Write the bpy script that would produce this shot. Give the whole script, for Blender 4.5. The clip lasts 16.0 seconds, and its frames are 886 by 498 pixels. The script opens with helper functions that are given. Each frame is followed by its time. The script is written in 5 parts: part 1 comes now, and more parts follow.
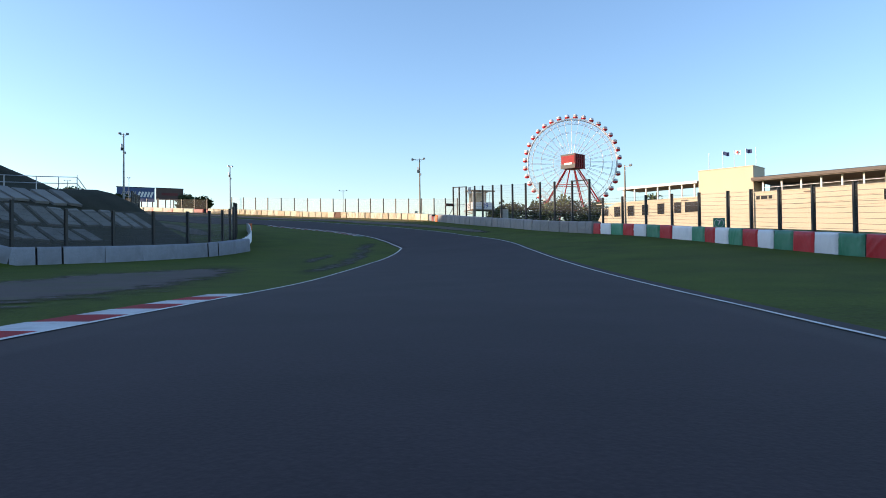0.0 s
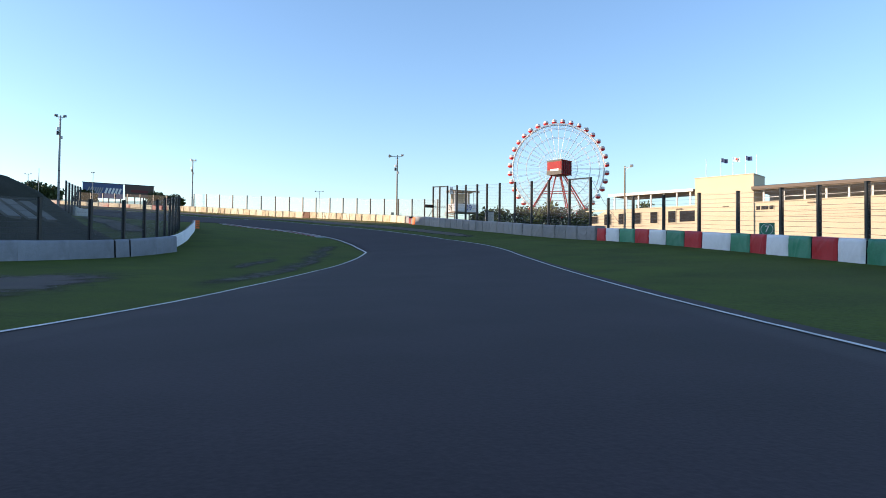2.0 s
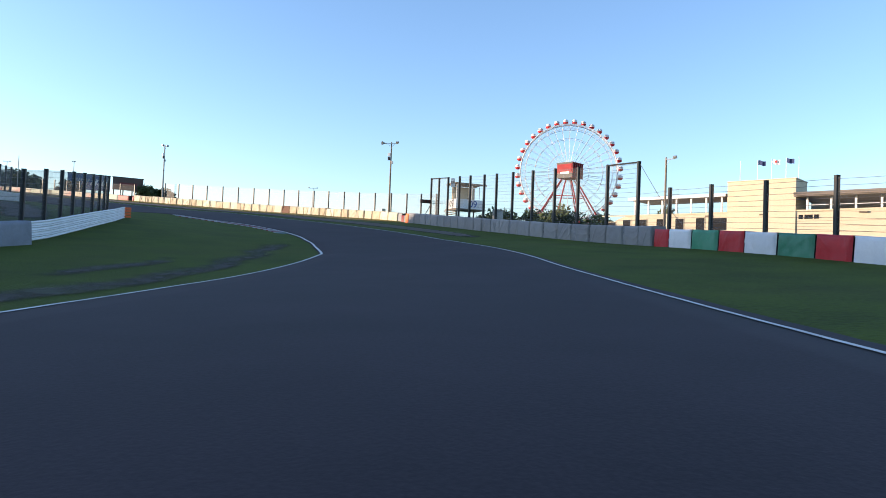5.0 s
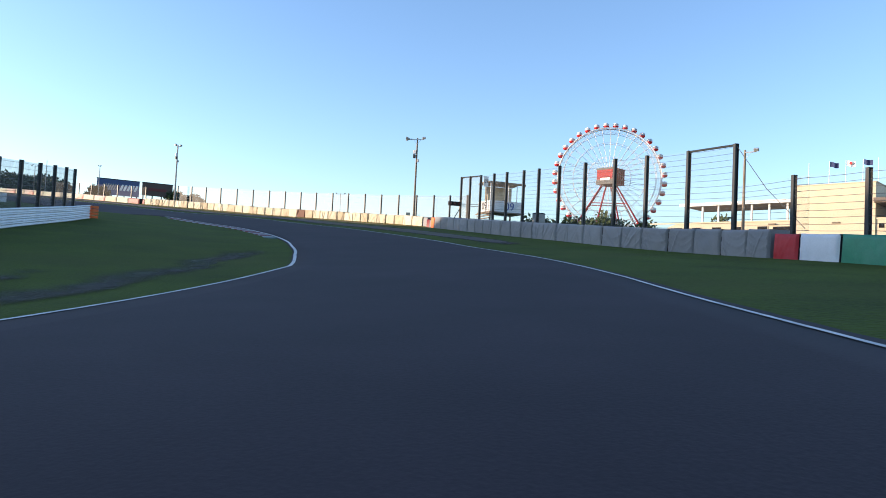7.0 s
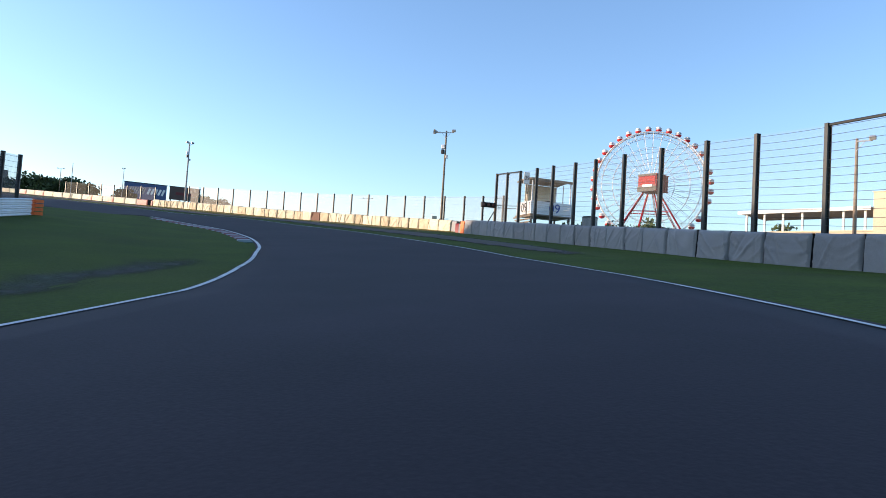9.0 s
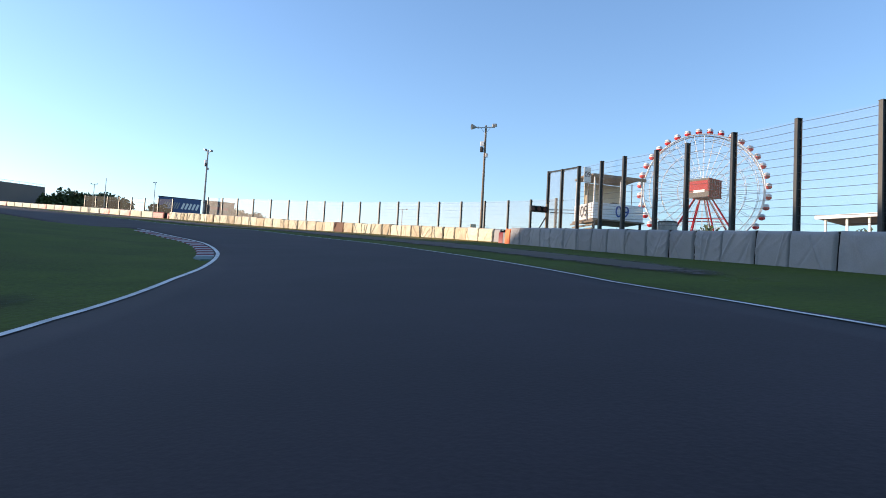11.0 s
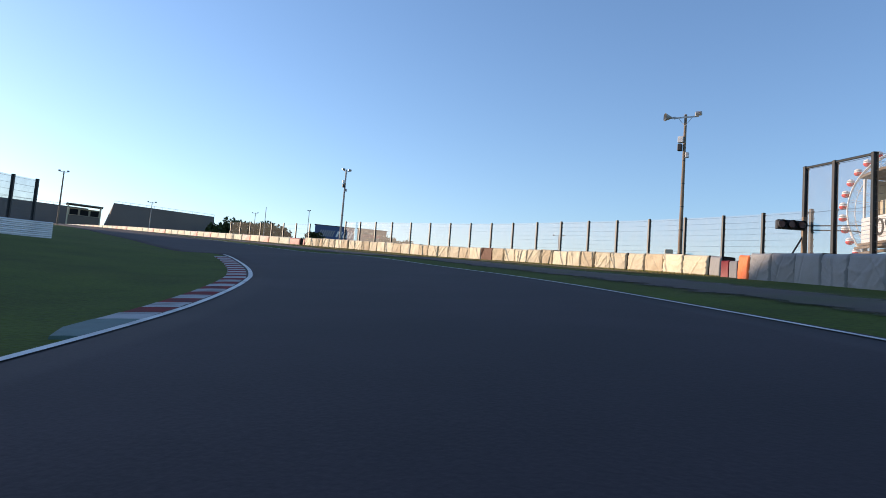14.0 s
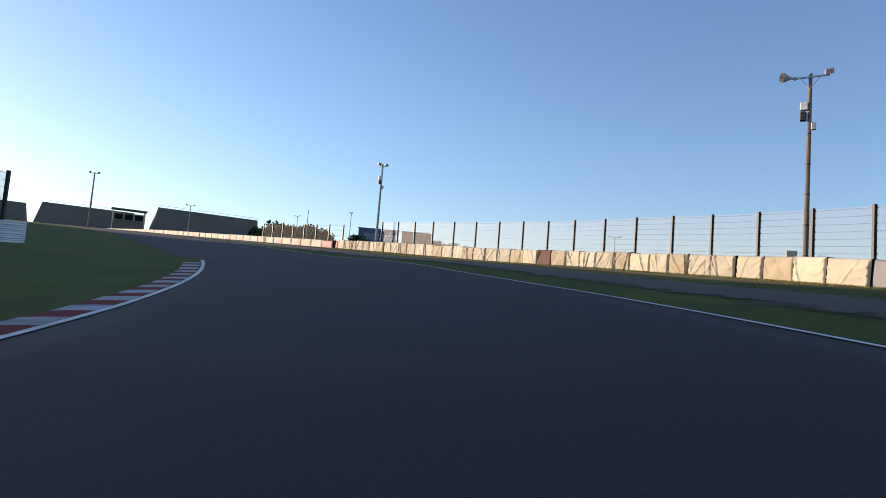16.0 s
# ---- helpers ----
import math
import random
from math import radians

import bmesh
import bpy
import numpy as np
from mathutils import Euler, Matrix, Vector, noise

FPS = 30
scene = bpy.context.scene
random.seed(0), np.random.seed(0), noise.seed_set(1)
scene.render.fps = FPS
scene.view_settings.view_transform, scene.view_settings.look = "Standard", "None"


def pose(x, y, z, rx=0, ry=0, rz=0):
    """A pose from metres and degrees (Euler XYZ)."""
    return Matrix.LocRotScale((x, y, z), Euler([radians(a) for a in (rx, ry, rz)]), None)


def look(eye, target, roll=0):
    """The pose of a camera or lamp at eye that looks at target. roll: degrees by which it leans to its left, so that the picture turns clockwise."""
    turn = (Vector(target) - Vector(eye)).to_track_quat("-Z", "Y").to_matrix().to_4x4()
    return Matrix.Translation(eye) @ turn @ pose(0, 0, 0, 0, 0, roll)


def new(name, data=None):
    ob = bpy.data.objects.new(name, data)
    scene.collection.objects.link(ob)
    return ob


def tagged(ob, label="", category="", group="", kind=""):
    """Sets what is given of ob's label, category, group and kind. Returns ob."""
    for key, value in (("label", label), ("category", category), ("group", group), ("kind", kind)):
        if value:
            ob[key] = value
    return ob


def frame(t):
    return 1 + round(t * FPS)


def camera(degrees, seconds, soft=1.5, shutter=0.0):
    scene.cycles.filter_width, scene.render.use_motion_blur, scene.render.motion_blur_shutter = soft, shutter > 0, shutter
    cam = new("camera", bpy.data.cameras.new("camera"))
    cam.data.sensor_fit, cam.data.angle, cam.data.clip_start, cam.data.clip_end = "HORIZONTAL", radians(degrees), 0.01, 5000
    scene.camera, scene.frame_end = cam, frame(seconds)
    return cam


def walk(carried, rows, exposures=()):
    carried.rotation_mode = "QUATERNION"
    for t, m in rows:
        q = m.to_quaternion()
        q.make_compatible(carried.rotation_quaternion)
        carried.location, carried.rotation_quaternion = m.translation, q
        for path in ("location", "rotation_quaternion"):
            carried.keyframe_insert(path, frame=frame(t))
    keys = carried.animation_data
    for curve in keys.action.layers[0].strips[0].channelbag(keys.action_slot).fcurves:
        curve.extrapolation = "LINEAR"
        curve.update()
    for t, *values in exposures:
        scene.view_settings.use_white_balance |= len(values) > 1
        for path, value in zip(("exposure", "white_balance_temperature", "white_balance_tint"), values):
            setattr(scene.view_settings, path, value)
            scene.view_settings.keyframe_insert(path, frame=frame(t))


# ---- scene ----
cam = camera(66.4, 16.0, soft=0.9)
METRES, EYE, TILT, LEAN, TURN = 100.0, 1.22, 0.0, 0.0, 0.0
ROWS = [
    (0.0, 0.0, 0.0, 0.0, 0.01, 1.01, 0.66),
    (0.5, 0.0017, 0.0322, 0.0001, -0.09, 1.53, 0.56),
    (1.0, 0.0034, 0.0644, 0.0007, -0.52, 0.54, 0.4),
    (1.5, 0.005, 0.0961, 0.0007, -1.04, 1.52, -0.18),
    (2.0, 0.0067, 0.1277, 0.0018, -1.59, 1.55, -0.61),
    (2.5, 0.0088, 0.1589, 0.0017, -1.74, 0.89, -1.18),
    (3.0, 0.0103, 0.19, 0.0028, -2.06, 1.71, -1.73),
    (3.5, 0.0123, 0.2217, 0.0032, -1.91, 1.91, -1.89),
    (4.0, 0.0143, 0.2534, 0.0041, -1.75, 1.84, -2.03),
    (6.5, 0.0231, 0.4145, 0.0099, 0.23, 2.38, -2.67),
    (7.0, 0.0241, 0.4484, 0.0116, 1.39, 2.57, -2.81),
    (7.5, 0.0241, 0.4808, 0.0133, 2.16, 2.85, -3.16),
    (8.0, 0.0235, 0.5131, 0.0146, 2.9, 3.21, -3.46),
    (8.5, 0.0225, 0.5456, 0.0163, 3.58, 3.13, -3.6),
    (11.0, 0.0089, 0.6989, 0.027, 7.26, 3.94, -3.17),
    (11.5, 0.0044, 0.7287, 0.0287, 9.67, 4.45, -3.21),
    (12.0, -0.0021, 0.7576, 0.0304, 12.99, 4.87, -3.69),
    (12.5, -0.0091, 0.7871, 0.0328, 15.59, 5.43, -3.85),
    (13.0, -0.018, 0.8152, 0.0363, 17.27, 5.27, -4.09),
    (13.5, -0.0273, 0.8445, 0.0393, 19.53, 5.62, -4.2),
    (14.0, -0.0369, 0.8729, 0.0421, 20.04, 5.49, -4.46),
    (14.5, -0.047, 0.9016, 0.0449, 20.48, 5.69, -4.39),
    (15.0, -0.0563, 0.9285, 0.0472, 21.0, 5.47, -4.2),
    (15.5, -0.0673, 0.9559, 0.0505, 22.45, 5.46, -4.47),
    (16.0, -0.0791, 0.9826, 0.0529, 24.01, 5.45, -4.58),
]
walk(cam, [(t, pose(0, 0, EYE, TILT, LEAN, TURN) @ pose(METRES * x, METRES * y, METRES * z, 90 + pitch, roll, yaw)) for t, x, y, z, yaw, pitch, roll in ROWS],
     exposures=[(0.0, 1.46, 6550, 20), (4.0, 1.58, 6500, 20), (8.5, 1.54, 6450, 20), (11.0, 1.42, 6400, 20), (13.0, 1.21, 6350, 21), (16.0, 0.96, 6500, 22)])

# ---- sky and sun: low evening sun from the west side of the track ----
SUN_TO = Vector((-1.0, 0.0, 0.0)).normalized()
SUN_UP = radians(7.5)
world = bpy.data.worlds.new("evening_sky")
scene.world = world
world.use_nodes = True
wn = world.node_tree.nodes
sky = wn.new("ShaderNodeTexSky")
sky.sky_type = "NISHITA"
sky.sun_disc = False
sky.sun_elevation = SUN_UP
sky.sun_rotation = math.atan2(SUN_TO.x, SUN_TO.y)
sky.air_density, sky.dust_density, sky.ozone_density = 1.0, 0.45, 2.8
wn["Background"].inputs["Strength"].default_value = 0.15
world.node_tree.links.new(sky.outputs["Color"], wn["Background"].inputs["Color"])
sun_data = bpy.data.lights.new("sun", "SUN")
sun_data.energy, sun_data.angle, sun_data.color = 3.1, radians(0.6), (1.0, 0.80, 0.55)
sun = new("sun", sun_data)
sun.matrix_world = look((SUN_TO * math.cos(SUN_UP) + Vector((0, 0, math.sin(SUN_UP)))) * 300, (0, 0, 0))


# ---- materials ----
def mat(name, base, rough=0.8, metal=0.0, var=0.25, scale=3.0, fine=40.0, bump=0.15, dirt=None, dirt_amt=0.35, dirt_scale=0.5, rnd=0.0, island=False, depth=0.02, spec=0.5):
    """A surface with broad stains, fine grain and relief, in object space."""
    m = bpy.data.materials.new(name)
    m.use_nodes = True
    nt = m.node_tree
    N, L = nt.nodes, nt.links
    b = N["Principled BSDF"]
    co = N.new("ShaderNodeTexCoord")
    n1, n2, n3 = (N.new("ShaderNodeTexNoise") for _ in range(3))
    for n, s, d in ((n1, scale, 5), (n2, fine, 3), (n3, dirt_scale, 6)):
        n.inputs["Scale"].default_value, n.inputs["Detail"].default_value = s, d
        L.new(co.outputs["Object"], n.inputs["Vector"])
    hsv = N.new("ShaderNodeHueSaturation")
    hsv.inputs["Color"].default_value = (*base, 1)
    add = N.new("ShaderNodeMath"); add.operation = "ADD"
    L.new(n1.outputs["Fac"], add.inputs[0]); L.new(n2.outputs["Fac"], add.inputs[1])
    mr = N.new("ShaderNodeMapRange")
    mr.inputs["From Min"].default_value, mr.inputs["From Max"].default_value = 0.6, 1.4
    mr.inputs["To Min"].default_value, mr.inputs["To Max"].default_value = 1 - var, 1 + var
    L.new(add.outputs[0], mr.inputs["Value"])
    val = mr.outputs["Result"]
    if rnd:
        if island:
            src = N.new("ShaderNodeNewGeometry").outputs["Random Per Island"]
        else:
            src = N.new("ShaderNodeObjectInfo").outputs["Random"]
        r2 = N.new("ShaderNodeMapRange")
        r2.inputs["To Min"].default_value, r2.inputs["To Max"].default_value = 1 - rnd, 1 + rnd
        L.new(src, r2.inputs["Value"])
        mu = N.new("ShaderNodeMath"); mu.operation = "MULTIPLY"
        L.new(val, mu.inputs[0]); L.new(r2.outputs["Result"], mu.inputs[1])
        val = mu.outputs[0]
    L.new(val, hsv.inputs["Value"])
    col = hsv.outputs["Color"]
    if dirt:
        mix = N.new("ShaderNodeMixRGB")
        ramp = N.new("ShaderNodeMapRange")
        ramp.inputs["From Min"].default_value, ramp.inputs["From Max"].default_value = 0.48, 0.72
        ramp.inputs["To Max"].default_value = dirt_amt
        L.new(n3.outputs["Fac"], ramp.inputs["Value"])
        L.new(ramp.outputs["Result"], mix.inputs["Fac"])
        L.new(col, mix.inputs["Color1"])
        mix.inputs["Color2"].default_value = (*dirt, 1)
        col = mix.outputs["Color"]
    L.new(col, b.inputs["Base Color"])
    b.inputs["Roughness"].default_value, b.inputs["Metallic"].default_value = rough, metal
    b.inputs["Specular IOR Level"].default_value = spec
    if bump:
        bp = N.new("ShaderNodeBump")
        bp.inputs["Strength"].default_value, bp.inputs["Distance"].default_value = bump, depth
        L.new(add.outputs[0], bp.inputs["Height"])
        L.new(bp.outputs["Normal"], b.inputs["Normal"])
    return m


def netting(name, cover, base):
    """Fine wire mesh, too fine to resolve: mostly see-through."""
    m = bpy.data.materials.new(name)
    m.use_nodes = True
    nt = m.node_tree
    N, L = nt.nodes, nt.links
    b, out = N["Principled BSDF"], N["Material Output"]
    b.inputs["Base Color"].default_value = (*base, 1)
    b.inputs["Roughness"].default_value = 0.5
    tr = N.new("ShaderNodeBsdfTransparent")
    mx = N.new("ShaderNodeMixShader")
    no = N.new("ShaderNodeTexNoise")
    no.inputs["Scale"].default_value = 1.2
    co = N.new("ShaderNodeTexCoord")
    L.new(co.outputs["Object"], no.inputs["Vector"])
    r = N.new("ShaderNodeMapRange")
    r.inputs["To Min"].default_value, r.inputs["To Max"].default_value = cover * 0.7, cover * 1.3
    L.new(no.outputs["Fac"], r.inputs["Value"])
    L.new(r.outputs["Result"], mx.inputs["Fac"])
    L.new(tr.outputs[0], mx.inputs[1]); L.new(b.outputs[0], mx.inputs[2])
    L.new(mx.outputs[0], out.inputs["Surface"])
    return m


def worn_or_lit_in(m, soft=1.0, start=.6):
    """Lets the grass show through where a worn or sun-coloured layer thins out towards its borders."""
    N, L = m.node_tree.nodes, m.node_tree.links
    cov, no, co = N.new("ShaderNodeAttribute"), N.new("ShaderNodeTexNoise"), N.new("ShaderNodeTexCoord")
    cov.attribute_name = "cover"
    no.inputs["Scale"].default_value, no.inputs["Detail"].default_value = .9, 8
    L.new(co.outputs["Object"], no.inputs["Vector"])
    add, mr, mx, tr = N.new("ShaderNodeMath"), N.new("ShaderNodeMapRange"), N.new("ShaderNodeMixShader"), N.new("ShaderNodeBsdfTransparent")
    L.new(cov.outputs["Fac"], add.inputs[0]); L.new(no.outputs["Fac"], add.inputs[1])
    mr.interpolation_type = "SMOOTHSTEP"
    mr.inputs["From Min"].default_value, mr.inputs["From Max"].default_value = start, start + soft
    L.new(add.outputs[0], mr.inputs["Value"])
    L.new(mr.outputs["Result"], mx.inputs["Fac"])
    L.new(tr.outputs[0], mx.inputs[1]); L.new(N["Principled BSDF"].outputs[0], mx.inputs[2])
    L.new(mx.outputs[0], N["Material Output"].inputs["Surface"])
    return m


def cover(me, cols, rows):
    """How fully a worn or sun-coloured strip covers the ground: full in the middle, none at its borders."""
    at_ = me.attributes.new("cover", "FLOAT", "POINT")
    f = np.sin(np.pi * np.arange(rows) / (rows - 1)) ** 2
    e = np.minimum(1, np.minimum(np.arange(cols), cols - 1 - np.arange(cols)) / 12)
    at_.data.foreach_set("value", np.outer(f, e).ravel())
    return me


M_ASPHALT = mat("asphalt", (0.0355, 0.0245, 0.0285), 0.85, var=0.34, scale=0.35, fine=22, bump=0.4, dirt=(0.027, 0.0185, 0.0215), dirt_amt=0.6, dirt_scale=0.13, depth=0.01, spec=0.3)
M_RUNOFF = worn_or_lit_in(mat("worn_runoff_asphalt", (0.074, 0.052, 0.042), 0.92, var=0.3, scale=0.5, fine=30, bump=0.3, dirt=(0.055, 0.06, 0.018), dirt_amt=0.8, dirt_scale=0.35), .55)
M_GRASS = mat("grass_ground", (0.056, 0.083, 0.005), 0.95, var=0.45, scale=0.3, fine=9.0, bump=0.6, dirt=(0.070, 0.078, 0.012), dirt_amt=0.6, dirt_scale=0.09, depth=0.08, spec=0.2)
# Blade colour yellowed to carry the evening sunlight.
M_SUNBLADE = mat("sunlit_grass_blade", (0.24, 0.20, 0.055), 0.8, var=0.3, scale=0.3, fine=8, bump=0, rnd=0.4, island=True, dirt=(0.16, 0.17, 0.04), dirt_amt=0.6, dirt_scale=0.3, spec=0.2)
M_LINE = mat("white_road_paint", (0.66, 0.64, 0.61), 0.7, var=0.2, scale=1.5, fine=50, bump=0.2, dirt=(0.25, 0.25, 0.25), dirt_amt=0.5, dirt_scale=1.2, depth=0.005)
M_KRED = mat("red_kerb_paint", (0.20, 0.014, 0.018), 0.85, var=0.25, scale=2, fine=30, bump=0.2, dirt=(0.05, 0.025, 0.03), dirt_amt=0.8, dirt_scale=1.6, rnd=0.15, spec=0.15)
M_KWHITE = mat("white_kerb_paint", (0.36, 0.35, 0.35), 0.85, var=0.18, scale=2, fine=30, bump=0.2, dirt=(0.12, 0.12, 0.12), dirt_amt=0.8, dirt_scale=1.4, rnd=0.12)
M_KRED2 = mat("fresh_red_kerb_paint", (0.36, 0.02, 0.024), 0.8, var=0.2, scale=2, fine=30, bump=0.2, dirt=(0.12, 0.03, 0.03), dirt_amt=0.6, dirt_scale=1.6, rnd=0.12, spec=0.2)
M_KWHITE2 = mat("fresh_white_kerb_paint", (0.58, 0.57, 0.57), 0.8, var=0.15, scale=2, fine=30, bump=0.2, dirt=(0.25, 0.25, 0.25), dirt_amt=0.6, dirt_scale=1.4, rnd=0.1)
M_KBLUE = mat("faded_blue_green_paint", (0.06, 0.12, 0.11), 0.7, var=0.2, dirt=(0.15, 0.16, 0.16))
M_GREY = mat("grey_barrier_sheet", (0.25, 0.248, 0.25), 0.7, var=0.12, scale=1.2, fine=20, bump=0.15, dirt=(0.22, 0.21, 0.19), dirt_amt=0.45, dirt_scale=0.8, rnd=0.14)
# Brown soil with the gold of low sunlight mixed into the colour.
M_SUNGROUND = worn_or_lit_in(mat("sun_gold_ground", (0.23, 0.165, 0.06), 0.95, var=0.4, scale=0.5, fine=9, bump=0.5, dirt=(0.10, 0.085, 0.03), dirt_amt=0.6, dirt_scale=0.3, depth=0.06, spec=0.2), .7)
M_GREYL = mat("blue_grey_barrier_sheet", (0.23, 0.245, 0.285), 0.7, var=0.22, scale=1.2, fine=20, bump=0.15, dirt=(0.13, 0.13, 0.145), dirt_amt=0.7, dirt_scale=0.7, rnd=0.12)
M_SCRUB = mat("dark_scrub", (0.030, 0.033, 0.022), 0.95, var=0.45, scale=0.5, fine=7, bump=0.8, dirt=(0.055, 0.05, 0.04), dirt_amt=0.6, dirt_scale=0.2, depth=0.15, spec=0.2)
M_TAN = mat("tan_barrier_sheet", (0.53, 0.44, 0.295), 0.8, var=0.18, scale=1.2, fine=18, bump=0.15, dirt=(0.30, 0.22, 0.14), dirt_amt=0.6, dirt_scale=0.9, rnd=0.16)
M_BROWNSHEET = mat("brown_barrier_sheet", (0.16, 0.075, 0.045), 0.8, var=0.25, scale=1.2, fine=18, dirt=(0.07, 0.04, 0.03))
M_CREAM = mat("cream_barrier_sheet", (0.61, 0.545, 0.39), 0.75, var=0.14, scale=1.2, fine=18, bump=0.15, dirt=(0.34, 0.28, 0.20), dirt_amt=0.5, dirt_scale=0.9, rnd=0.16)
M_BRED = mat("red_barrier_sheet", (0.46, 0.018, 0.025), 0.45, var=0.2, scale=1.2, fine=18, bump=0.15, dirt=(0.44, 0.10, 0.11), dirt_amt=0.3, dirt_scale=1.0, rnd=0.12, spec=0.35)
M_BWHITE = mat("white_barrier_sheet", (0.74, 0.75, 0.76), 0.5, var=0.08, scale=1.2, fine=18, bump=0.12, dirt=(0.48, 0.49, 0.5), dirt_amt=0.4, dirt_scale=0.8, rnd=0.08)
M_BGREEN = mat("green_barrier_sheet", (0.02, 0.22, 0.12), 0.45, var=0.2, scale=1.2, fine=18, bump=0.15, dirt=(0.16, 0.32, 0.26), dirt_amt=0.4, dirt_scale=1.0, rnd=0.15)
M_ORANGE = mat("orange_barrier_sheet", (0.78, 0.17, 0.04), 0.6, var=0.15, scale=1.5, fine=18, dirt=(0.5, 0.12, 0.05))
M_DARKRED = mat("dark_red_barrier_sheet", (0.22, 0.015, 0.015), 0.6, var=0.2)
M_GAP = mat("rubber_in_seam_shade", (0.018, 0.018, 0.018), 0.85, var=0.3)
M_POST = mat("dark_painted_steel", (0.018, 0.022, 0.024), 0.5, metal=0.2, var=0.3, scale=2, fine=30, bump=0.1, dirt=(0.06, 0.035, 0.02), dirt_amt=0.35, dirt_scale=1.5)
M_WIRE = mat("galvanised_cable", (0.10, 0.105, 0.11), 0.5, metal=0.5, var=0.2, bump=0)
M_NET = netting("fine_wire_mesh", 0.10, (0.22, 0.23, 0.24))
M_NET_SUN = netting("pale_wire_mesh", 0.24, (0.21, 0.22, 0.23))
M_NET_FAR = netting("thin_wire_mesh", 0.05, (0.2, 0.2, 0.2))
# Inner fences: denser cover and a darker base than the other meshes.
M_NET_LEFT = netting("dense_dark_wire_mesh", 0.42, (0.06, 0.065, 0.07))
M_ARMCO = mat("white_painted_guard_rail", (0.72, 0.73, 0.74), 0.45, metal=0.1, var=0.1, scale=2, fine=25, bump=0.08, dirt=(0.4, 0.4, 0.4), dirt_amt=0.35)
M_WOOD = mat("weathered_wood_pole", (0.22, 0.165, 0.115), 0.85, var=0.3, scale=3, fine=30, bump=0.3, dirt=(0.10, 0.08, 0.06), dirt_amt=0.5)
M_CONC = mat("concrete_pole", (0.34, 0.33, 0.31), 0.85, var=0.2, scale=2, fine=30)
M_GALV = mat("galvanised_steel", (0.42, 0.43, 0.44), 0.45, metal=0.6, var=0.15, bump=0.05)
M_WHITEP = mat("white_painted_steel", (0.72, 0.73, 0.74), 0.5, var=0.1, scale=1, fine=20, bump=0.08, dirt=(0.45, 0.42, 0.38), dirt_amt=0.35)
M_REDP = mat("red_painted_steel", (0.60, 0.025, 0.03), 0.5, var=0.15, scale=0.5, fine=10, dirt=(0.30, 0.03, 0.03), dirt_amt=0.4)
M_SIGNRED = mat("deep_red_sign_paint", (0.27, 0.008, 0.014), 0.6, var=0.15, scale=0.4, fine=8, bump=0.05, spec=0.2)
M_REDDK = mat("dull_red_board", (0.13, 0.018, 0.02), 0.6, var=0.2, scale=0.4, fine=8)
M_CREAMW = mat("cream_painted_wall", (0.53, 0.455, 0.335), 0.85, var=0.07, scale=0.15, fine=6, bump=0.1, dirt=(0.55, 0.46, 0.34), dirt_amt=0.4, dirt_scale=0.12)
M_CREAMB = mat("cream_tower_wall", (0.55, 0.48, 0.35), 0.85, var=0.06, scale=0.15, fine=6, bump=0.1, dirt=(0.56, 0.49, 0.33), dirt_amt=0.35, dirt_scale=0.12)
M_ROOF = mat("brown_roof_sheet", (0.16, 0.12, 0.085), 0.7, var=0.2, scale=0.4, fine=8)
M_WINDOW = mat("dark_window_glass", (0.008, 0.008, 0.010), 0.55, var=0.2, bump=0, spec=0.1)
M_BLUE = mat("blue_sign_paint", (0.02, 0.07, 0.30), 0.6, var=0.1)
M_SIGNGREEN = mat("green_sign_paint", (0.015, 0.20, 0.12), 0.5, var=0.12)
M_SIGNWHITE = mat("white_sign_paint", (0.78, 0.78, 0.76), 0.5, var=0.05, bump=0)
M_NAVY = mat("navy_cloth", (0.015, 0.03, 0.10), 0.8, var=0.15)
M_LAMPRED = mat("red_signal_lens", (0.10, 0.02, 0.02), 0.2, var=0.2, bump=0)
M_BLACK = mat("black_housing", (0.02, 0.02, 0.022), 0.6, var=0.2)
M_STAND = mat("grandstand_back_concrete", (0.155, 0.125, 0.105), 0.9, var=0.15, scale=0.1, fine=3, dirt=(0.10, 0.10, 0.10), dirt_amt=0.5, dirt_scale=0.08)
M_SLAB = mat("weathered_white_slab", (0.185, 0.18, 0.172), 0.85, var=0.15, scale=0.7, fine=15, dirt=(0.22, 0.22, 0.20), dirt_amt=0.55, dirt_scale=0.7, rnd=0.15)
M_SOIL = worn_or_lit_in(mat("bare_soil", (0.042, 0.035, 0.022), 0.95, var=0.35, scale=0.6, fine=12, bump=0.4, dirt=(0.06, 0.085, 0.03), dirt_amt=0.8, dirt_scale=0.5), 1.0, .8)
M_LEAF = mat("tree_leaves", (0.045, 0.065, 0.022), 0.7, var=0.3, scale=0.5, fine=5, bump=0, rnd=0.45, island=True, spec=0.3)
M_BARK = mat("tree_bark", (0.09, 0.07, 0.05), 0.9, var=0.3)
M_BOARDBLUE = mat("blue_billboard_face", (0.04, 0.08, 0.20), 0.5, var=0.15, scale=0.3)
M_BOARDBROWN = mat("brown_billboard_face", (0.075, 0.045, 0.038), 0.6, var=0.2, scale=0.3)


